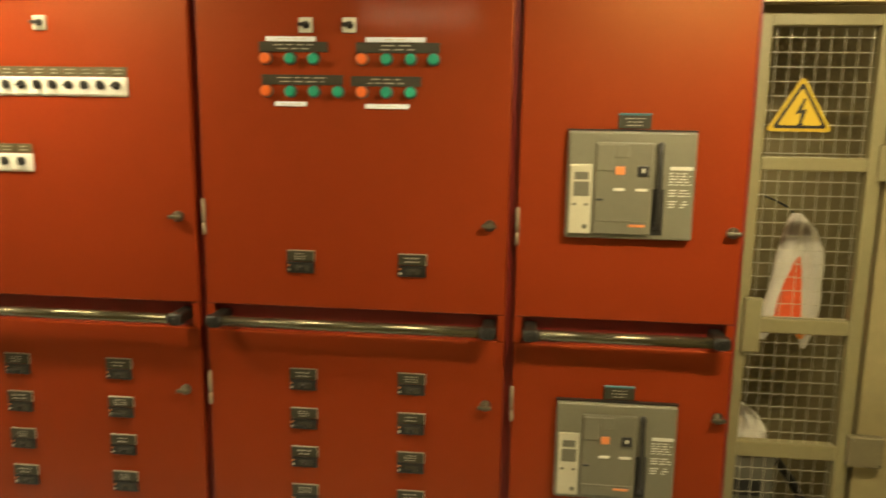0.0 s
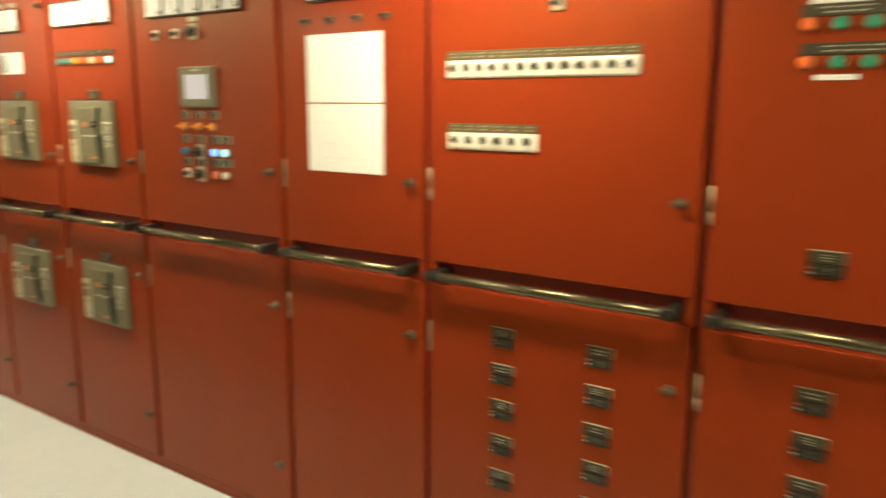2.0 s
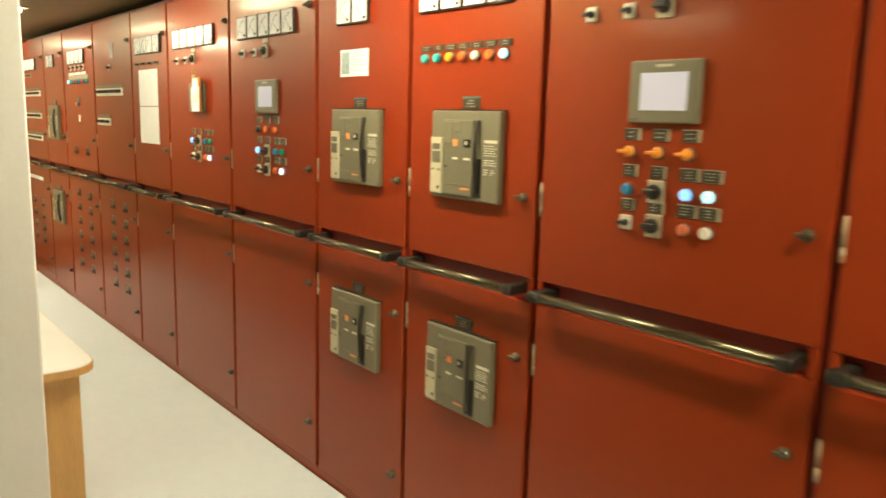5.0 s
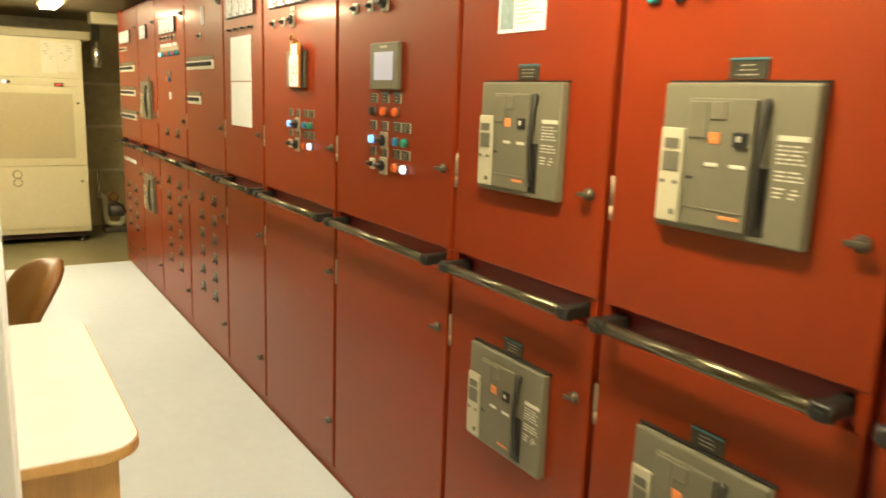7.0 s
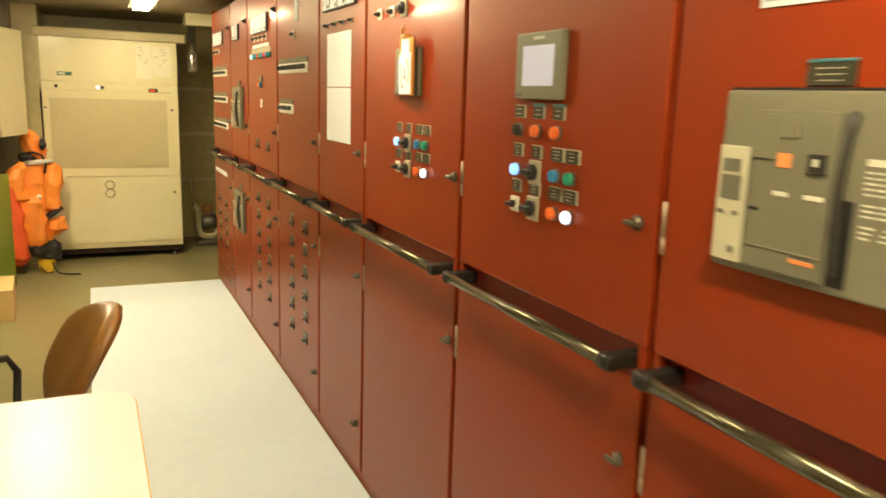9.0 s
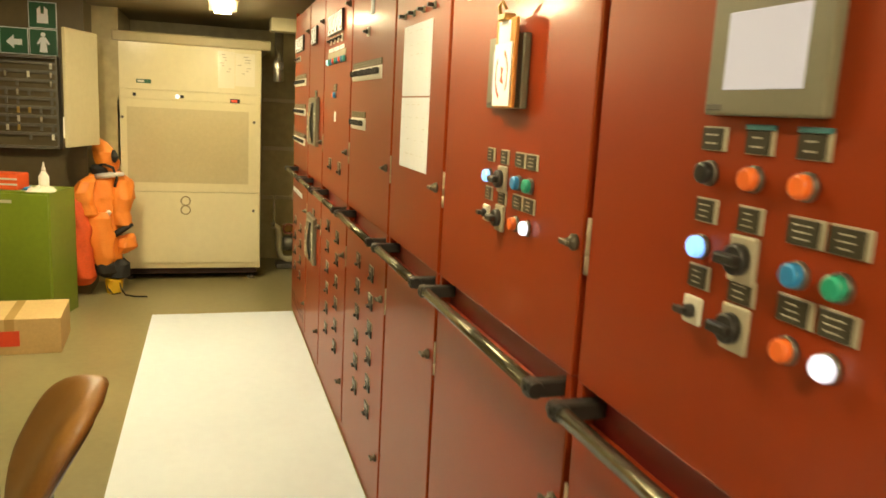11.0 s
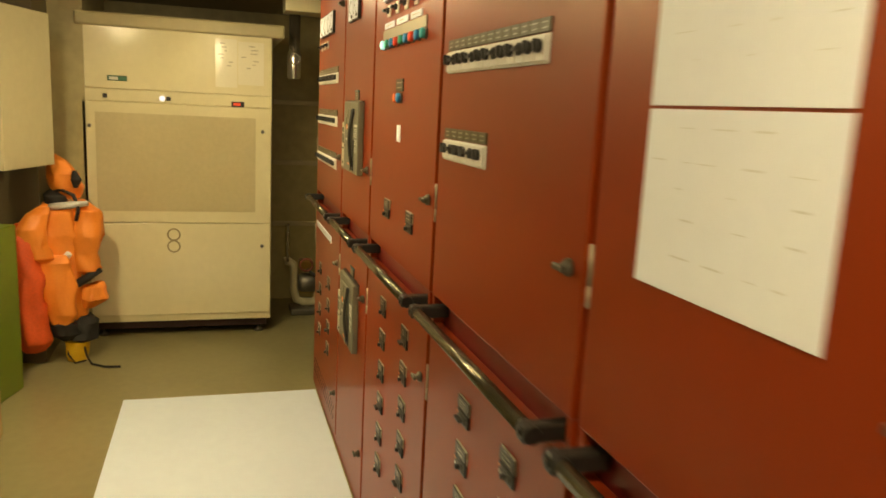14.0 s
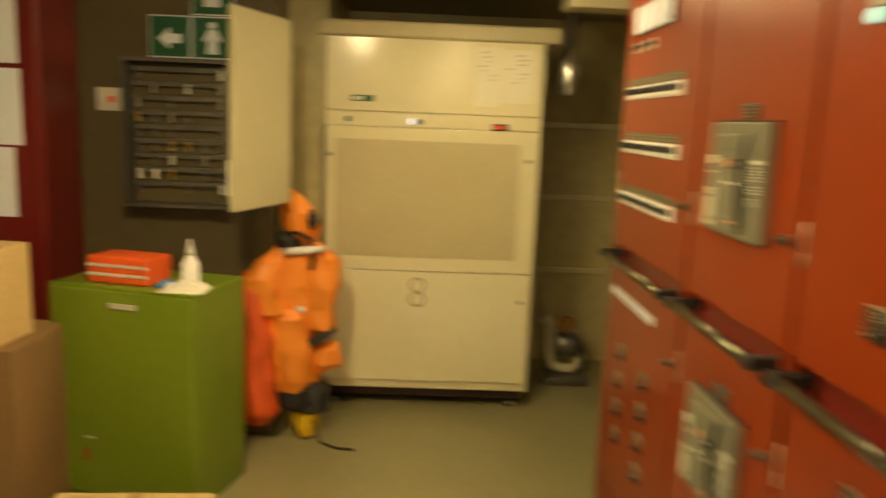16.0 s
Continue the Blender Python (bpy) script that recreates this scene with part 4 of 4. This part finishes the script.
part("back_arm", tube(NB(), [(0, 0.0, 0.32), (0, 0.16, 0.325), (0, 0.215, 0.38), (0, 0.25, 0.48)], 0.018, 10), BLACK, chair)
for k in range(5):
    a = radians(72 * k + 20)
    leg = part("leg", tube(NB(), [(0.02 * math.cos(a), 0.02 * math.sin(a), 0.10), (0.27 * math.cos(a), 0.27 * math.sin(a), 0.065)], [0.022, 0.015], 10), BLACK, chair)
    c, s = 0.27 * math.cos(a), 0.27 * math.sin(a)
    put("castor", meshed(tube(NB(), [(c - 0.02 * math.sin(a), s + 0.02 * math.cos(a), 0.027), (c + 0.02 * math.sin(a), s - 0.02 * math.cos(a), 0.027)], 0.027, 12), BLACK), leg)

chair.scale = (1, 1, 0.99)

# ---- cartons ----
def carton(name, at, size, mat, label, turn=0.0, tape=True):
    w, d, h = size
    t = thing(name, at, label, "box", turn=turn)
    part("body", box(NB(), -w / 2, w / 2, -d / 2, d / 2, 0, h - 0.004, 0.003), mat, t)
    part("flap", box(NB(), -w / 2, w / 2, -d / 2, -0.001, h - 0.004, h, 0.001, 1), mat, t)
    part("flap", box(NB(), -w / 2, w / 2, 0.001, d / 2, h - 0.004, h, 0.001, 1), mat, t)
    if tape:
        part("tape", box(NB(), -w / 2 - 0.0008, w / 2 + 0.0008, -0.025, 0.025, h - 0.08, h + 0.0008), TAPE, t, "clear brown tape")
    return t
c = carton("cardboard_box", (-8.80, 0.115, 0), (0.44, 0.53, 0.21), CARD, "light cardboard carton with a red mark on the deck", 3)
part("mark", box(NB(), 0.2205, 0.2215, -0.10, 0.05, 0.05, 0.14), REDCAP, c, "plain red printed block")
carton("cardboard_box", (-9.22, -0.61, 0), (0.40, 0.62, 0.70), CARD_D, "tall brown cardboard carton beside the green locker")
carton("cardboard_box", (-9.14, -0.66, 0.70), (0.30, 0.60, 0.33), CARD, "light cardboard carton stacked on a brown one", -6)

# ---- green locker and what stands on it ----
gl = thing("green_locker", (-9.50, 0.025, 0), "low green steel locker with a slotted pull", "locker", turn=-14.5)
part("body", box(NB(), -0.19, 0.185, -0.345, 0.265, 0.0, 0.856, 0.006), GREENM, gl)
gd = part("door", box(NB(), 0.1852, 0.200, -0.338, 0.258, 0.03, 0.841, 0.004), GREENM, gl)
put("pull", meshed(box(NB(), 0.200, 0.206, -0.075, 0.035, 0.800, 0.780, 0.002), LETTER), gd, label="pale slotted pull")
put("lock", meshed(box(NB(), 0.200, 0.205, -0.20, -0.16, 0.255, 0.265, 0.002), LETTER), gd)
put("sticker", meshed(box(NB(), 0.200, 0.2012, -0.215, -0.185, 0.16, 0.215), material("faded_red_sticker", (0.28, 0.09, 0.02), 0.6)), gd)

rb = thing("first_aid_case", (-9.46, -0.07, 0.856), "red ribbed plastic case on the green locker", "case", turn=-14)
part("body", box(NB(), -0.08, 0.08, -0.13, 0.13, 0, 0.105, 0.01), SUIT_R, rb)
for z in (0.03, 0.065):
    part("rib", box(NB(), 0.079, 0.084, -0.128, 0.128, z, z + 0.012, 0.003), REFLEX, rb, "pale stripe")
bt = thing("spray_bottle", (-9.38, 0.185, 0.856), "white plastic bottle with a nozzle", "bottle")
part("body", tube(NB(), [(0, 0, 0), (0, 0, 0.006), (0, 0, 0.09), (0, 0, 0.115), (0, 0, 0.125)], [0.030, 0.032, 0.032, 0.018, 0.013], 16), WHITECAP, bt)
part("nozzle", tube(NB(), [(0, 0, 0.125), (0, 0, 0.14), (0, 0, 0.165), (0, 0, 0.185)], [0.014, 0.014, 0.006, 0.004], 12), WHITECAP, bt)
bl = thing("rag", (-9.34, 0.175, 0.856), "crumpled white cloth on the green locker", "cloth")
def crumple(w, d, h, seed, n=14):
    bm = NB()
    r = random.Random(seed)
    off = Vector((r.uniform(0, 50), r.uniform(0, 50), 0))
    g = [[bm.verts.new(((i / n - 0.5) * w, (j / n - 0.5) * d,
                        h * (0.15 + max(0.0, 0.5 + 0.9 * noise.noise(off + Vector((i * 0.42, j * 0.42, 0))))) * (1 - (2 * i / n - 1) ** 4) * (1 - (2 * j / n - 1) ** 4))) for j in range(n + 1)] for i in range(n + 1)]
    for i in range(n):
        for j in range(n):
            bm.faces.new((g[i][j], g[i + 1][j], g[i + 1][j + 1], g[i][j + 1])).smooth = True
    e = bmesh.ops.extrude_face_region(bm, geom=list(bm.faces))
    for v in [v for v in e["geom"] if isinstance(v, bmesh.types.BMVert)]:
        v.co.z = 0.0
    return bm
part("cloth", crumple(0.13, 0.17, 0.035, 3), CLOTH, bl)
bg = thing("blue_wipes", (-9.40, 0.085, 0.856), "small blue packet on the green locker", "packet")
part("packet", crumple(0.08, 0.07, 0.03, 8, 8), BLUE, bg)

# ---- key cabinet with its open door, and signs ----
kc = thing("key_cabinet", (-10.02, -0.06, 1.09), "open white key cabinet filled with dark key rows", "key cabinet")
bm = NB()
box(bm, 0.0, 0.12, -0.20, -0.185, 0, 0.64)
box(bm, 0.0, 0.12, 0.245, 0.26, 0, 0.64)
box(bm, 0.0, 0.12, -0.185, 0.245, 0.625, 0.64)
box(bm, 0.0, 0.12, -0.185, 0.245, 0.0, 0.015)
part("case", bm, STEEL_D, kc)
part("backboard", box(NB(), 0.0, 0.03, -0.185, 0.245, 0.015, 0.625), BROWN_D, kc, "dark brown backboard")
r = random.Random(5)
for row in range(9):
    z = 0.585 - row * 0.062
    part("key_rail", box(NB(), 0.03, 0.062, -0.180, 0.240, z, z + 0.022, 0.002), STEEL_D, kc)
    for k in range(6):
        if r.random() < 0.7:
            y = -0.16 + k * 0.072
            part("key_tag", box(NB(), 0.062, 0.068, y, y + 0.018, z - 0.030, z + 0.012, 0.002), r.choice((CHROME, STEEL_D, STEEL_D, IVORY, BRASS)), kc)
kd = part("door", box(NB(), -0.012, 0.012, 0.0, 0.465, 0.04, 0.82, 0.004), KEYDOOR, kc, "cream door swung open")
kd.location, kd.rotation_euler = (0.07, 0.505, 0.0), (0, 0, radians(-90 - 17))
put("handle", meshed(box(NB(), 0.012, 0.03, 0.42, 0.45, 0.10, 0.24, 0.004), WHITE), kd)

def sign(at, figure, label):
    s = thing("safety_sign", at, label, "sign", "safety signs")
    part("panel", box(NB(), 0, 0.004, -0.085, 0.085, -0.085, 0.085, 0.001, 1), SIGN_G, s)
    bm = NB()
    def flat(pts):
        v0 = [bm.verts.new((0.0045, y, z)) for y, z in pts]
        v1 = [bm.verts.new((0.0060, y, z)) for y, z in pts]
        bm.faces.new(v1)
        for i in range(len(pts)):
            j = (i + 1) % len(pts)
            bm.faces.new((v0[i], v0[j], v1[j], v1[i]))
    if figure == "suit":
        flat([(-0.016, 0.035), (0.016, 0.035), (0.042, -0.01), (0.034, -0.02), (0.018, 0.0), (0.026, -0.070), (-0.026, -0.070), (-0.018, 0.0), (-0.034, -0.02), (-0.042, -0.01)])
        flat([(0.016 * math.cos(k * math.pi / 6), 0.052 + 0.016 * math.sin(k * math.pi / 6)) for k in range(12)])
    elif figure == "jacket":
        flat([(-0.034, 0.04), (-0.012, 0.06), (-0.010, 0.01), (0.010, 0.01), (0.012, 0.06), (0.034, 0.04), (0.036, -0.055), (-0.036, -0.055)])
    else:
        flat([(-0.05, -0.01), (0.0, 0.04), (0.0, 0.012), (0.05, 0.012), (0.05, -0.028), (0.0, -0.028), (0.0, -0.055)])
    part("pictogram", bm, PAPER, s, "white pictogram")
    part("border", box(NB(), -0.003, -0.0005, -0.090, 0.090, -0.090, 0.090), PAPER, s)
sign((-10.014, 0.10, 1.830), "suit", "green square safety sign with a white suit figure")
sign((-10.014, -0.085, 1.830), "arrow", "green square safety sign with a white arrow")
sign((-10.014, 0.10, 2.015), "jacket", "green square safety sign with a white life jacket")
ns = thing("wall_notice", (-10.015, -0.345, 1.55), "small cream notice with a red mark", "notice")
part("plate", box(NB(), 0, 0.004, -0.065, 0.065, -0.05, 0.05), CLOTH, ns)
part("mark", box(NB(), 0.0042, 0.0052, -0.018, 0.016, -0.014, 0.014), REDCAP, ns)

rc = thing("red_locker", (-9.98, -0.95, 0), "dark red steel locker with papers taped on", "locker")
part("body", box(NB(), -0.035, 0.30, -0.55, 0.46, 0.0, 1.98, 0.006), RED_DARK, rc)
part("door", box(NB(), 0.3005, 0.318, -0.54, 0.45, 0.05, 1.96, 0.004), RED_DARK, rc)
for z0, z1, y1 in ((1.67, 1.97, 0.385), (1.35, 1.65, 0.39), (1.06, 1.34, 0.355)):
    part("paper", box(NB(), 0.3185, 0.321, y1 - 0.21, y1, z0, z1), PAPER, rc, "white paper sheet")

# ---- immersion suit hanging from a hook ----
def soft(points, radii, squash=(1.0, 1.0), seed=0, amp=0.30, seg=30, rings=36):
    """A limp cloth volume along a line of points with folds."""
    bm = NB()
    pts = [Vector(q) for q in points]
    off = Vector((seed * 7.3, seed * 3.1, seed * 5.7))
    loops = []
    for i in range(rings + 1):
        f = i / rings * (len(pts) - 1)
        k = min(int(f), len(pts) - 2)
        w = f - k
        w = w * w * (3 - 2 * w)
        c = pts[k].lerp(pts[k + 1], w)
        rad = radii[k] * (1 - w) + radii[k + 1] * w
        loop = []
        for j in range(seg):
            a = 2 * math.pi * j / seg
            q = Vector((math.cos(a) * squash[0], math.sin(a) * squash[1], 0))
            n = noise.noise(off + Vector((q.x * 2.2, q.y * 2.2, c.z * 9))) + 0.5 * noise.noise(off + Vector((q.x * 5, q.y * 5, c.z * 22)))
            loop.append(bm.verts.new(c + q * rad * (1 + amp * n)))
        loops.append(loop)
    for a, b in zip(loops, loops[1:]):
        for j in range(seg):
            bm.faces.new((a[j], a[(j + 1) % seg], b[(j + 1) % seg], b[j])).smooth = True
    bm.faces.new(loops[0][::-1])
    bm.faces.new(loops[-1])
    return bm


su = thing("immersion_suit", (-10.13, 0.485, 0.03), "orange immersion suit hanging folded with black straps", "immersion suit")
part("hood", soft([(0, -0.075, 1.145), (0.02, -0.055, 1.11), (0.03, -0.02, 1.04), (0.03, 0.0, 0.96), (0.03, 0.01, 0.90)], [0.012, 0.050, 0.082, 0.080, 0.05], (0.9, 1.0), 1), SUIT, su)
part("face_opening", soft([(0.085, 0.05, 1.06), (0.10, 0.06, 1.01), (0.095, 0.055, 0.965)], [0.010, 0.028, 0.010], (0.6, 1.0), 3, 0.1, 14, 10), STRAP, su, "black neoprene face seal")
part("torso", soft([(0.04, -0.045, 0.895), (0.06, -0.055, 0.84), (0.07, -0.055, 0.70), (0.06, -0.050, 0.56), (0.06, -0.035, 0.40), (0.05, -0.01, 0.24), (0.04, 0.015, 0.165)], [0.05, 0.115, 0.128, 0.112, 0.115, 0.105, 0.05], (0.85, 1.0), 4), SUIT, su)
part("sleeve", soft([(0.04, 0.06, 0.895), (0.07, 0.095, 0.84), (0.08, 0.105, 0.70), (0.08, 0.085, 0.60), (0.08, 0.10, 0.50), (0.07, 0.105, 0.47)], [0.03, 0.078, 0.086, 0.072, 0.076, 0.035], (0.9, 1.0), 6), SUIT, su)
part("glove", soft([(0.06, 0.16, 0.425), (0.07, 0.13, 0.40), (0.08, 0.12, 0.33), (0.08, 0.09, 0.275)], [0.02, 0.06, 0.075, 0.03], (0.9, 1.0), 8), SUIT, su)
part("cuff", tube(NB(), [(0.12, 0.02, 0.40), (0.135, 0.06, 0.435), (0.135, 0.12, 0.475), (0.115, 0.175, 0.505)], [0.016, 0.024, 0.022, 0.014], 10), STRAP, su, "black cuff band")
part("leg", soft([(0.18, -0.20, 0.78), (0.19, -0.205, 0.70), (0.20, -0.20, 0.50), (0.20, -0.19, 0.30), (0.20, -0.175, 0.12), (0.19, -0.17, 0.06)], [0.03, 0.075, 0.088, 0.095, 0.090, 0.05], (0.85, 1.0), 9), SUIT_R, su, "darker red trouser leg")
part("sleeve", soft([(0.15, -0.10, 0.865), (0.18, -0.125, 0.83), (0.20, -0.15, 0.75), (0.20, -0.15, 0.66), (0.19, -0.12, 0.59), (0.18, -0.105, 0.565)], [0.03, 0.058, 0.070, 0.070, 0.066, 0.03], (0.75, 1.0), 31), SUIT, su)
part("apron", soft([(0.15, -0.045, 0.60), (0.16, -0.05, 0.56), (0.165, -0.05, 0.42), (0.16, -0.035, 0.26), (0.15, -0.03, 0.175)], [0.05, 0.088, 0.092, 0.080, 0.04], (0.5, 1.0), 33), SUIT, su)
part("boot", soft([(0.09, -0.03, 0.24), (0.10, -0.03, 0.20), (0.11, -0.02, 0.14), (0.11, -0.01, 0.10)], [0.05, 0.085, 0.080, 0.04], (1.0, 1.0), 35, 0.3), STRAP, su, "black rubber boot")
part("boot", soft([(0.05, 0.055, 0.23), (0.06, 0.06, 0.19), (0.08, 0.06, 0.10), (0.09, 0.05, 0.075)], [0.05, 0.085, 0.080, 0.03], (1.0, 1.0), 12, 0.3), STRAP, su, "black rubber boot")
part("sole", soft([(0.07, 0.035, 0.105), (0.08, 0.03, 0.08), (0.09, 0.03, 0.02), (0.09, 0.03, -0.029)], [0.04, 0.062, 0.060, 0.05], (1.0, 1.0), 13, 0.15), YELLOWM, su, "yellow boot sole")
part("reflective_band", tube(NB(), [(0.14, -0.07, 0.865), (0.16, -0.02, 0.872), (0.16, 0.05, 0.880), (0.13, 0.12, 0.885)], [0.018, 0.020, 0.020, 0.014], 8), REFLEX, su, "silver reflective band")
part("reflective_patch", soft([(0.145, 0.01, 0.62), (0.155, 0.01, 0.60), (0.150, 0.01, 0.575)], [0.008, 0.024, 0.010], (0.5, 1.0), 2, 0.1, 12, 8), REFLEX, su, "silver reflective patch")
part("harness", tube(NB(), [(0.06, -0.075, 0.93), (0.10, -0.02, 0.955), (0.14, 0.05, 0.93), (0.16, 0.075, 0.86), (0.16, 0.06, 0.79)], 0.010, 8), STRAP, su, "black harness strap")
part("collar", soft([(0.05, -0.07, 0.945), (0.06, -0.06, 0.92), (0.06, -0.05, 0.875), (0.06, -0.05, 0.86)], [0.03, 0.062, 0.060, 0.03], (1.0, 1.0), 15, 0.2, 18, 14), STRAP, su, "black collar")
part("lanyard", tube(NB(), [(0.10, 0.06, 0.10), (0.15, 0.09, 0.005), (0.20, 0.12, -0.023), (0.26, 0.20, -0.023), (0.27, 0.28, -0.023)], 0.006, 6), STRAP, su, "black lanyard trailing on the deck")
part("lanyard", tube(NB(), [(0.08, 0.0, 0.09), (0.14, -0.01, 0.02), (0.17, 0.03, -0.024), (0.13, 0.08, -0.024)], 0.005, 6), STRAP, su)
part("hook", tube(NB(), [(-0.22, -0.05, 0.95), (-0.12, -0.05, 0.95), (-0.04, -0.03, 0.96), (0.0, -0.01, 1.05)], 0.008, 8), STEEL_D, su, "dark steel coat hook")

# ---- mesh gate beside the first panel ----
gate = thing("mesh_gate", (0.585, 1.86, 0.0), "cream framed wire-mesh gate with a warning sign", "gate")
part("stile", box(NB(), 0.243, 0.275, -0.02, 0.02, 0.0, 1.809, 0.004), GALV, gate)
part("stile", box(NB(), -0.03, 0.002, -0.02, 0.02, 0.0, 1.809, 0.004), GALV, gate)
for z0, z1 in ((1.782, 1.809), (1.447, 1.480), (1.045, 1.082), (0.718, 0.757), (0.06, 0.10)):
    part("rail", box(NB(), 0.002, 0.243, -0.016, 0.016, z0, z1, 0.003), GALV, gate)
lb = part("lock_box", box(NB(), 0.262, 0.345, -0.044, -0.0205, 0.717, 0.797, 0.004), GATE_LOCK, gate, "dark painted lock case")
for x in (0.270, 0.337):
    for z in (0.726, 0.788):
        put("screw", meshed(tube(NB(), [(x, -0.044, z), (x, -0.046, z)], 0.003, 8), CHROME), lb)
part("lock_box", box(NB(), -0.012, 0.030, -0.034, -0.0165, 0.998, 1.136, 0.004), GALV, gate)
hg = part("hinge", box(NB(), 0.262, 0.290, -0.032, -0.0205, 1.428, 1.512, 0.002), GALV, gate)
put("pin", meshed(tube(NB(), [(0.286, -0.034, 1.425), (0.286, -0.034, 1.455), (0.286, -0.034, 1.485), (0.286, -0.034, 1.515)], 0.006, 10), CHROME), hg)
bm = NB()
for i in range(9):
    x = -0.012 + i * 0.0305
    tube(bm, [(x + 0.0012 * (-1) ** k, 0.0030 * (-1) ** k, 0.10 + k * 0.0168) for k in range(101)], 0.0010, 5)
for k in range(50):
    z = 0.110 + k * 0.0336
    tube(bm, [(-0.02 + j * 0.01525, 0.0026 * (-1) ** j, z) for j in range(18)], 0.0010, 5)
wm = part("wire_mesh", bm, WIRE, gate, "crimped square wire mesh")
wm["kind"] = "stuff"
ws = thing("warning_sign", (0.662, 1.836, 1.543), "yellow triangular warning sign with a black bolt", "sign")
def tri(r, y0, y1, mat, name, parent):
    """A triangular plate with slightly rounded corners."""
    pts = []
    for k in range(3):
        a = radians(90 + 120 * k)
        for d in (-40, 0, 40):
            pts.append((r * 0.92 * math.cos(a) + r * 0.08 * math.cos(a + radians(d)), r * 0.92 * math.sin(a) + r * 0.08 * math.sin(a + radians(d))))
    return part(name, plate(NB(), pts, y0, y1), mat, parent)
tri(0.080, -0.002, 0.004, SIGN_Y, "backing", ws).location = (0, 0, 0.040)
tri(0.067, -0.0035, -0.0025, BLACK, "border", ws).location = (0, 0, 0.040)
tri(0.054, -0.005, -0.004, SIGN_Y, "field", ws).location = (0, 0, 0.040)
part("bolt", plate(NB(), [(0.004, 0.074), (-0.013, 0.036), (0.000, 0.040), (-0.003, 0.014), (-0.009, 0.016), (0.000, 0.002), (0.008, 0.016), (0.003, 0.015), (0.013, 0.050), (0.001, 0.046), (0.009, 0.072)], -0.0065, -0.0055), BLACK, ws)
hb = thing("rescue_bag", (0.79, 2.15, 0), "white and red rescue bag hanging behind the gate", "bag")
part("bag", soft([(-0.005, 0, 1.31), (0.0, 0, 1.29), (-0.012, 0, 1.20), (-0.035, 0, 1.09), (-0.060, 0, 1.00), (-0.074, 0, 0.945)], [0.012, 0.028, 0.034, 0.030, 0.030, 0.012], (1.0, 0.6), 21, 0.25), CLOTH, hb)
part("bag", soft([(0.005, 0, 1.30), (0.020, 0, 1.27), (0.044, 0, 1.20), (0.050, 0, 1.08), (0.052, 0, 0.98), (0.046, 0, 0.922)], [0.010, 0.026, 0.030, 0.032, 0.026, 0.006], (1.0, 0.6), 27, 0.25), CLOTH, hb)
part("panel", soft([(0.0, -0.012, 1.215), (-0.002, -0.014, 1.15), (-0.008, -0.016, 1.07), (-0.010, -0.016, 1.00), (-0.006, -0.014, 0.975)], [0.006, 0.018, 0.032, 0.042, 0.030], (1.0, 0.4), 22, 0.12), SUIT_R, hb, "red fabric panel")
part("corner", soft([(0.024, -0.022, 1.01), (0.026, -0.022, 0.985), (0.030, -0.020, 0.955)], [0.012, 0.020, 0.006], (1.0, 0.5), 23, 0.2), SUIT, hb, "orange corner")
part("strap", tube(NB(), [(0.0, 0.0, 1.30), (0.0, 0.12, 1.32), (0.0, 0.352, 1.33)], 0.003, 6), STRAP, hb)
bd = thing("cloth_bundle", (0.70, 2.15, 0), "white cloth bundle on a dark crate behind the gate", "cloth")
part("fabric", soft([(0, 0, 0.60), (0, 0, 0.61), (-0.01, 0, 0.67), (-0.02, 0, 0.72), (-0.03, 0, 0.75)], [0.04, 0.066, 0.058, 0.044, 0.012], (1.0, 0.8), 25, 0.3), CLOTH, bd)
cr = thing("crate", (0.72, 2.30, 0), "dark plastic crate behind the gate", "crate")
part("body", box(NB(), -0.14, 0.06, -0.19, 0.14, 0, 0.605, 0.01), GREY_D, cr)
part("handle", box(NB(), -0.09, 0.02, -0.200, -0.1905, 0.48, 0.53, 0.004), BLACK, cr)
# black tube laid along the dark diagonal behind the gate
ch = thing("dark_diagonal", (0.0, 2.40, 0), "black diagonal tube sloping to the deck behind the gate", "cable")
part("cable", tube(NB(), [(0.74, 0, 0.62), (0.80, -0.02, 0.56), (0.90, -0.04, 0.44), (1.02, -0.05, 0.25), (1.10, -0.05, 0.02)], 0.014, 8), BLACK, ch)
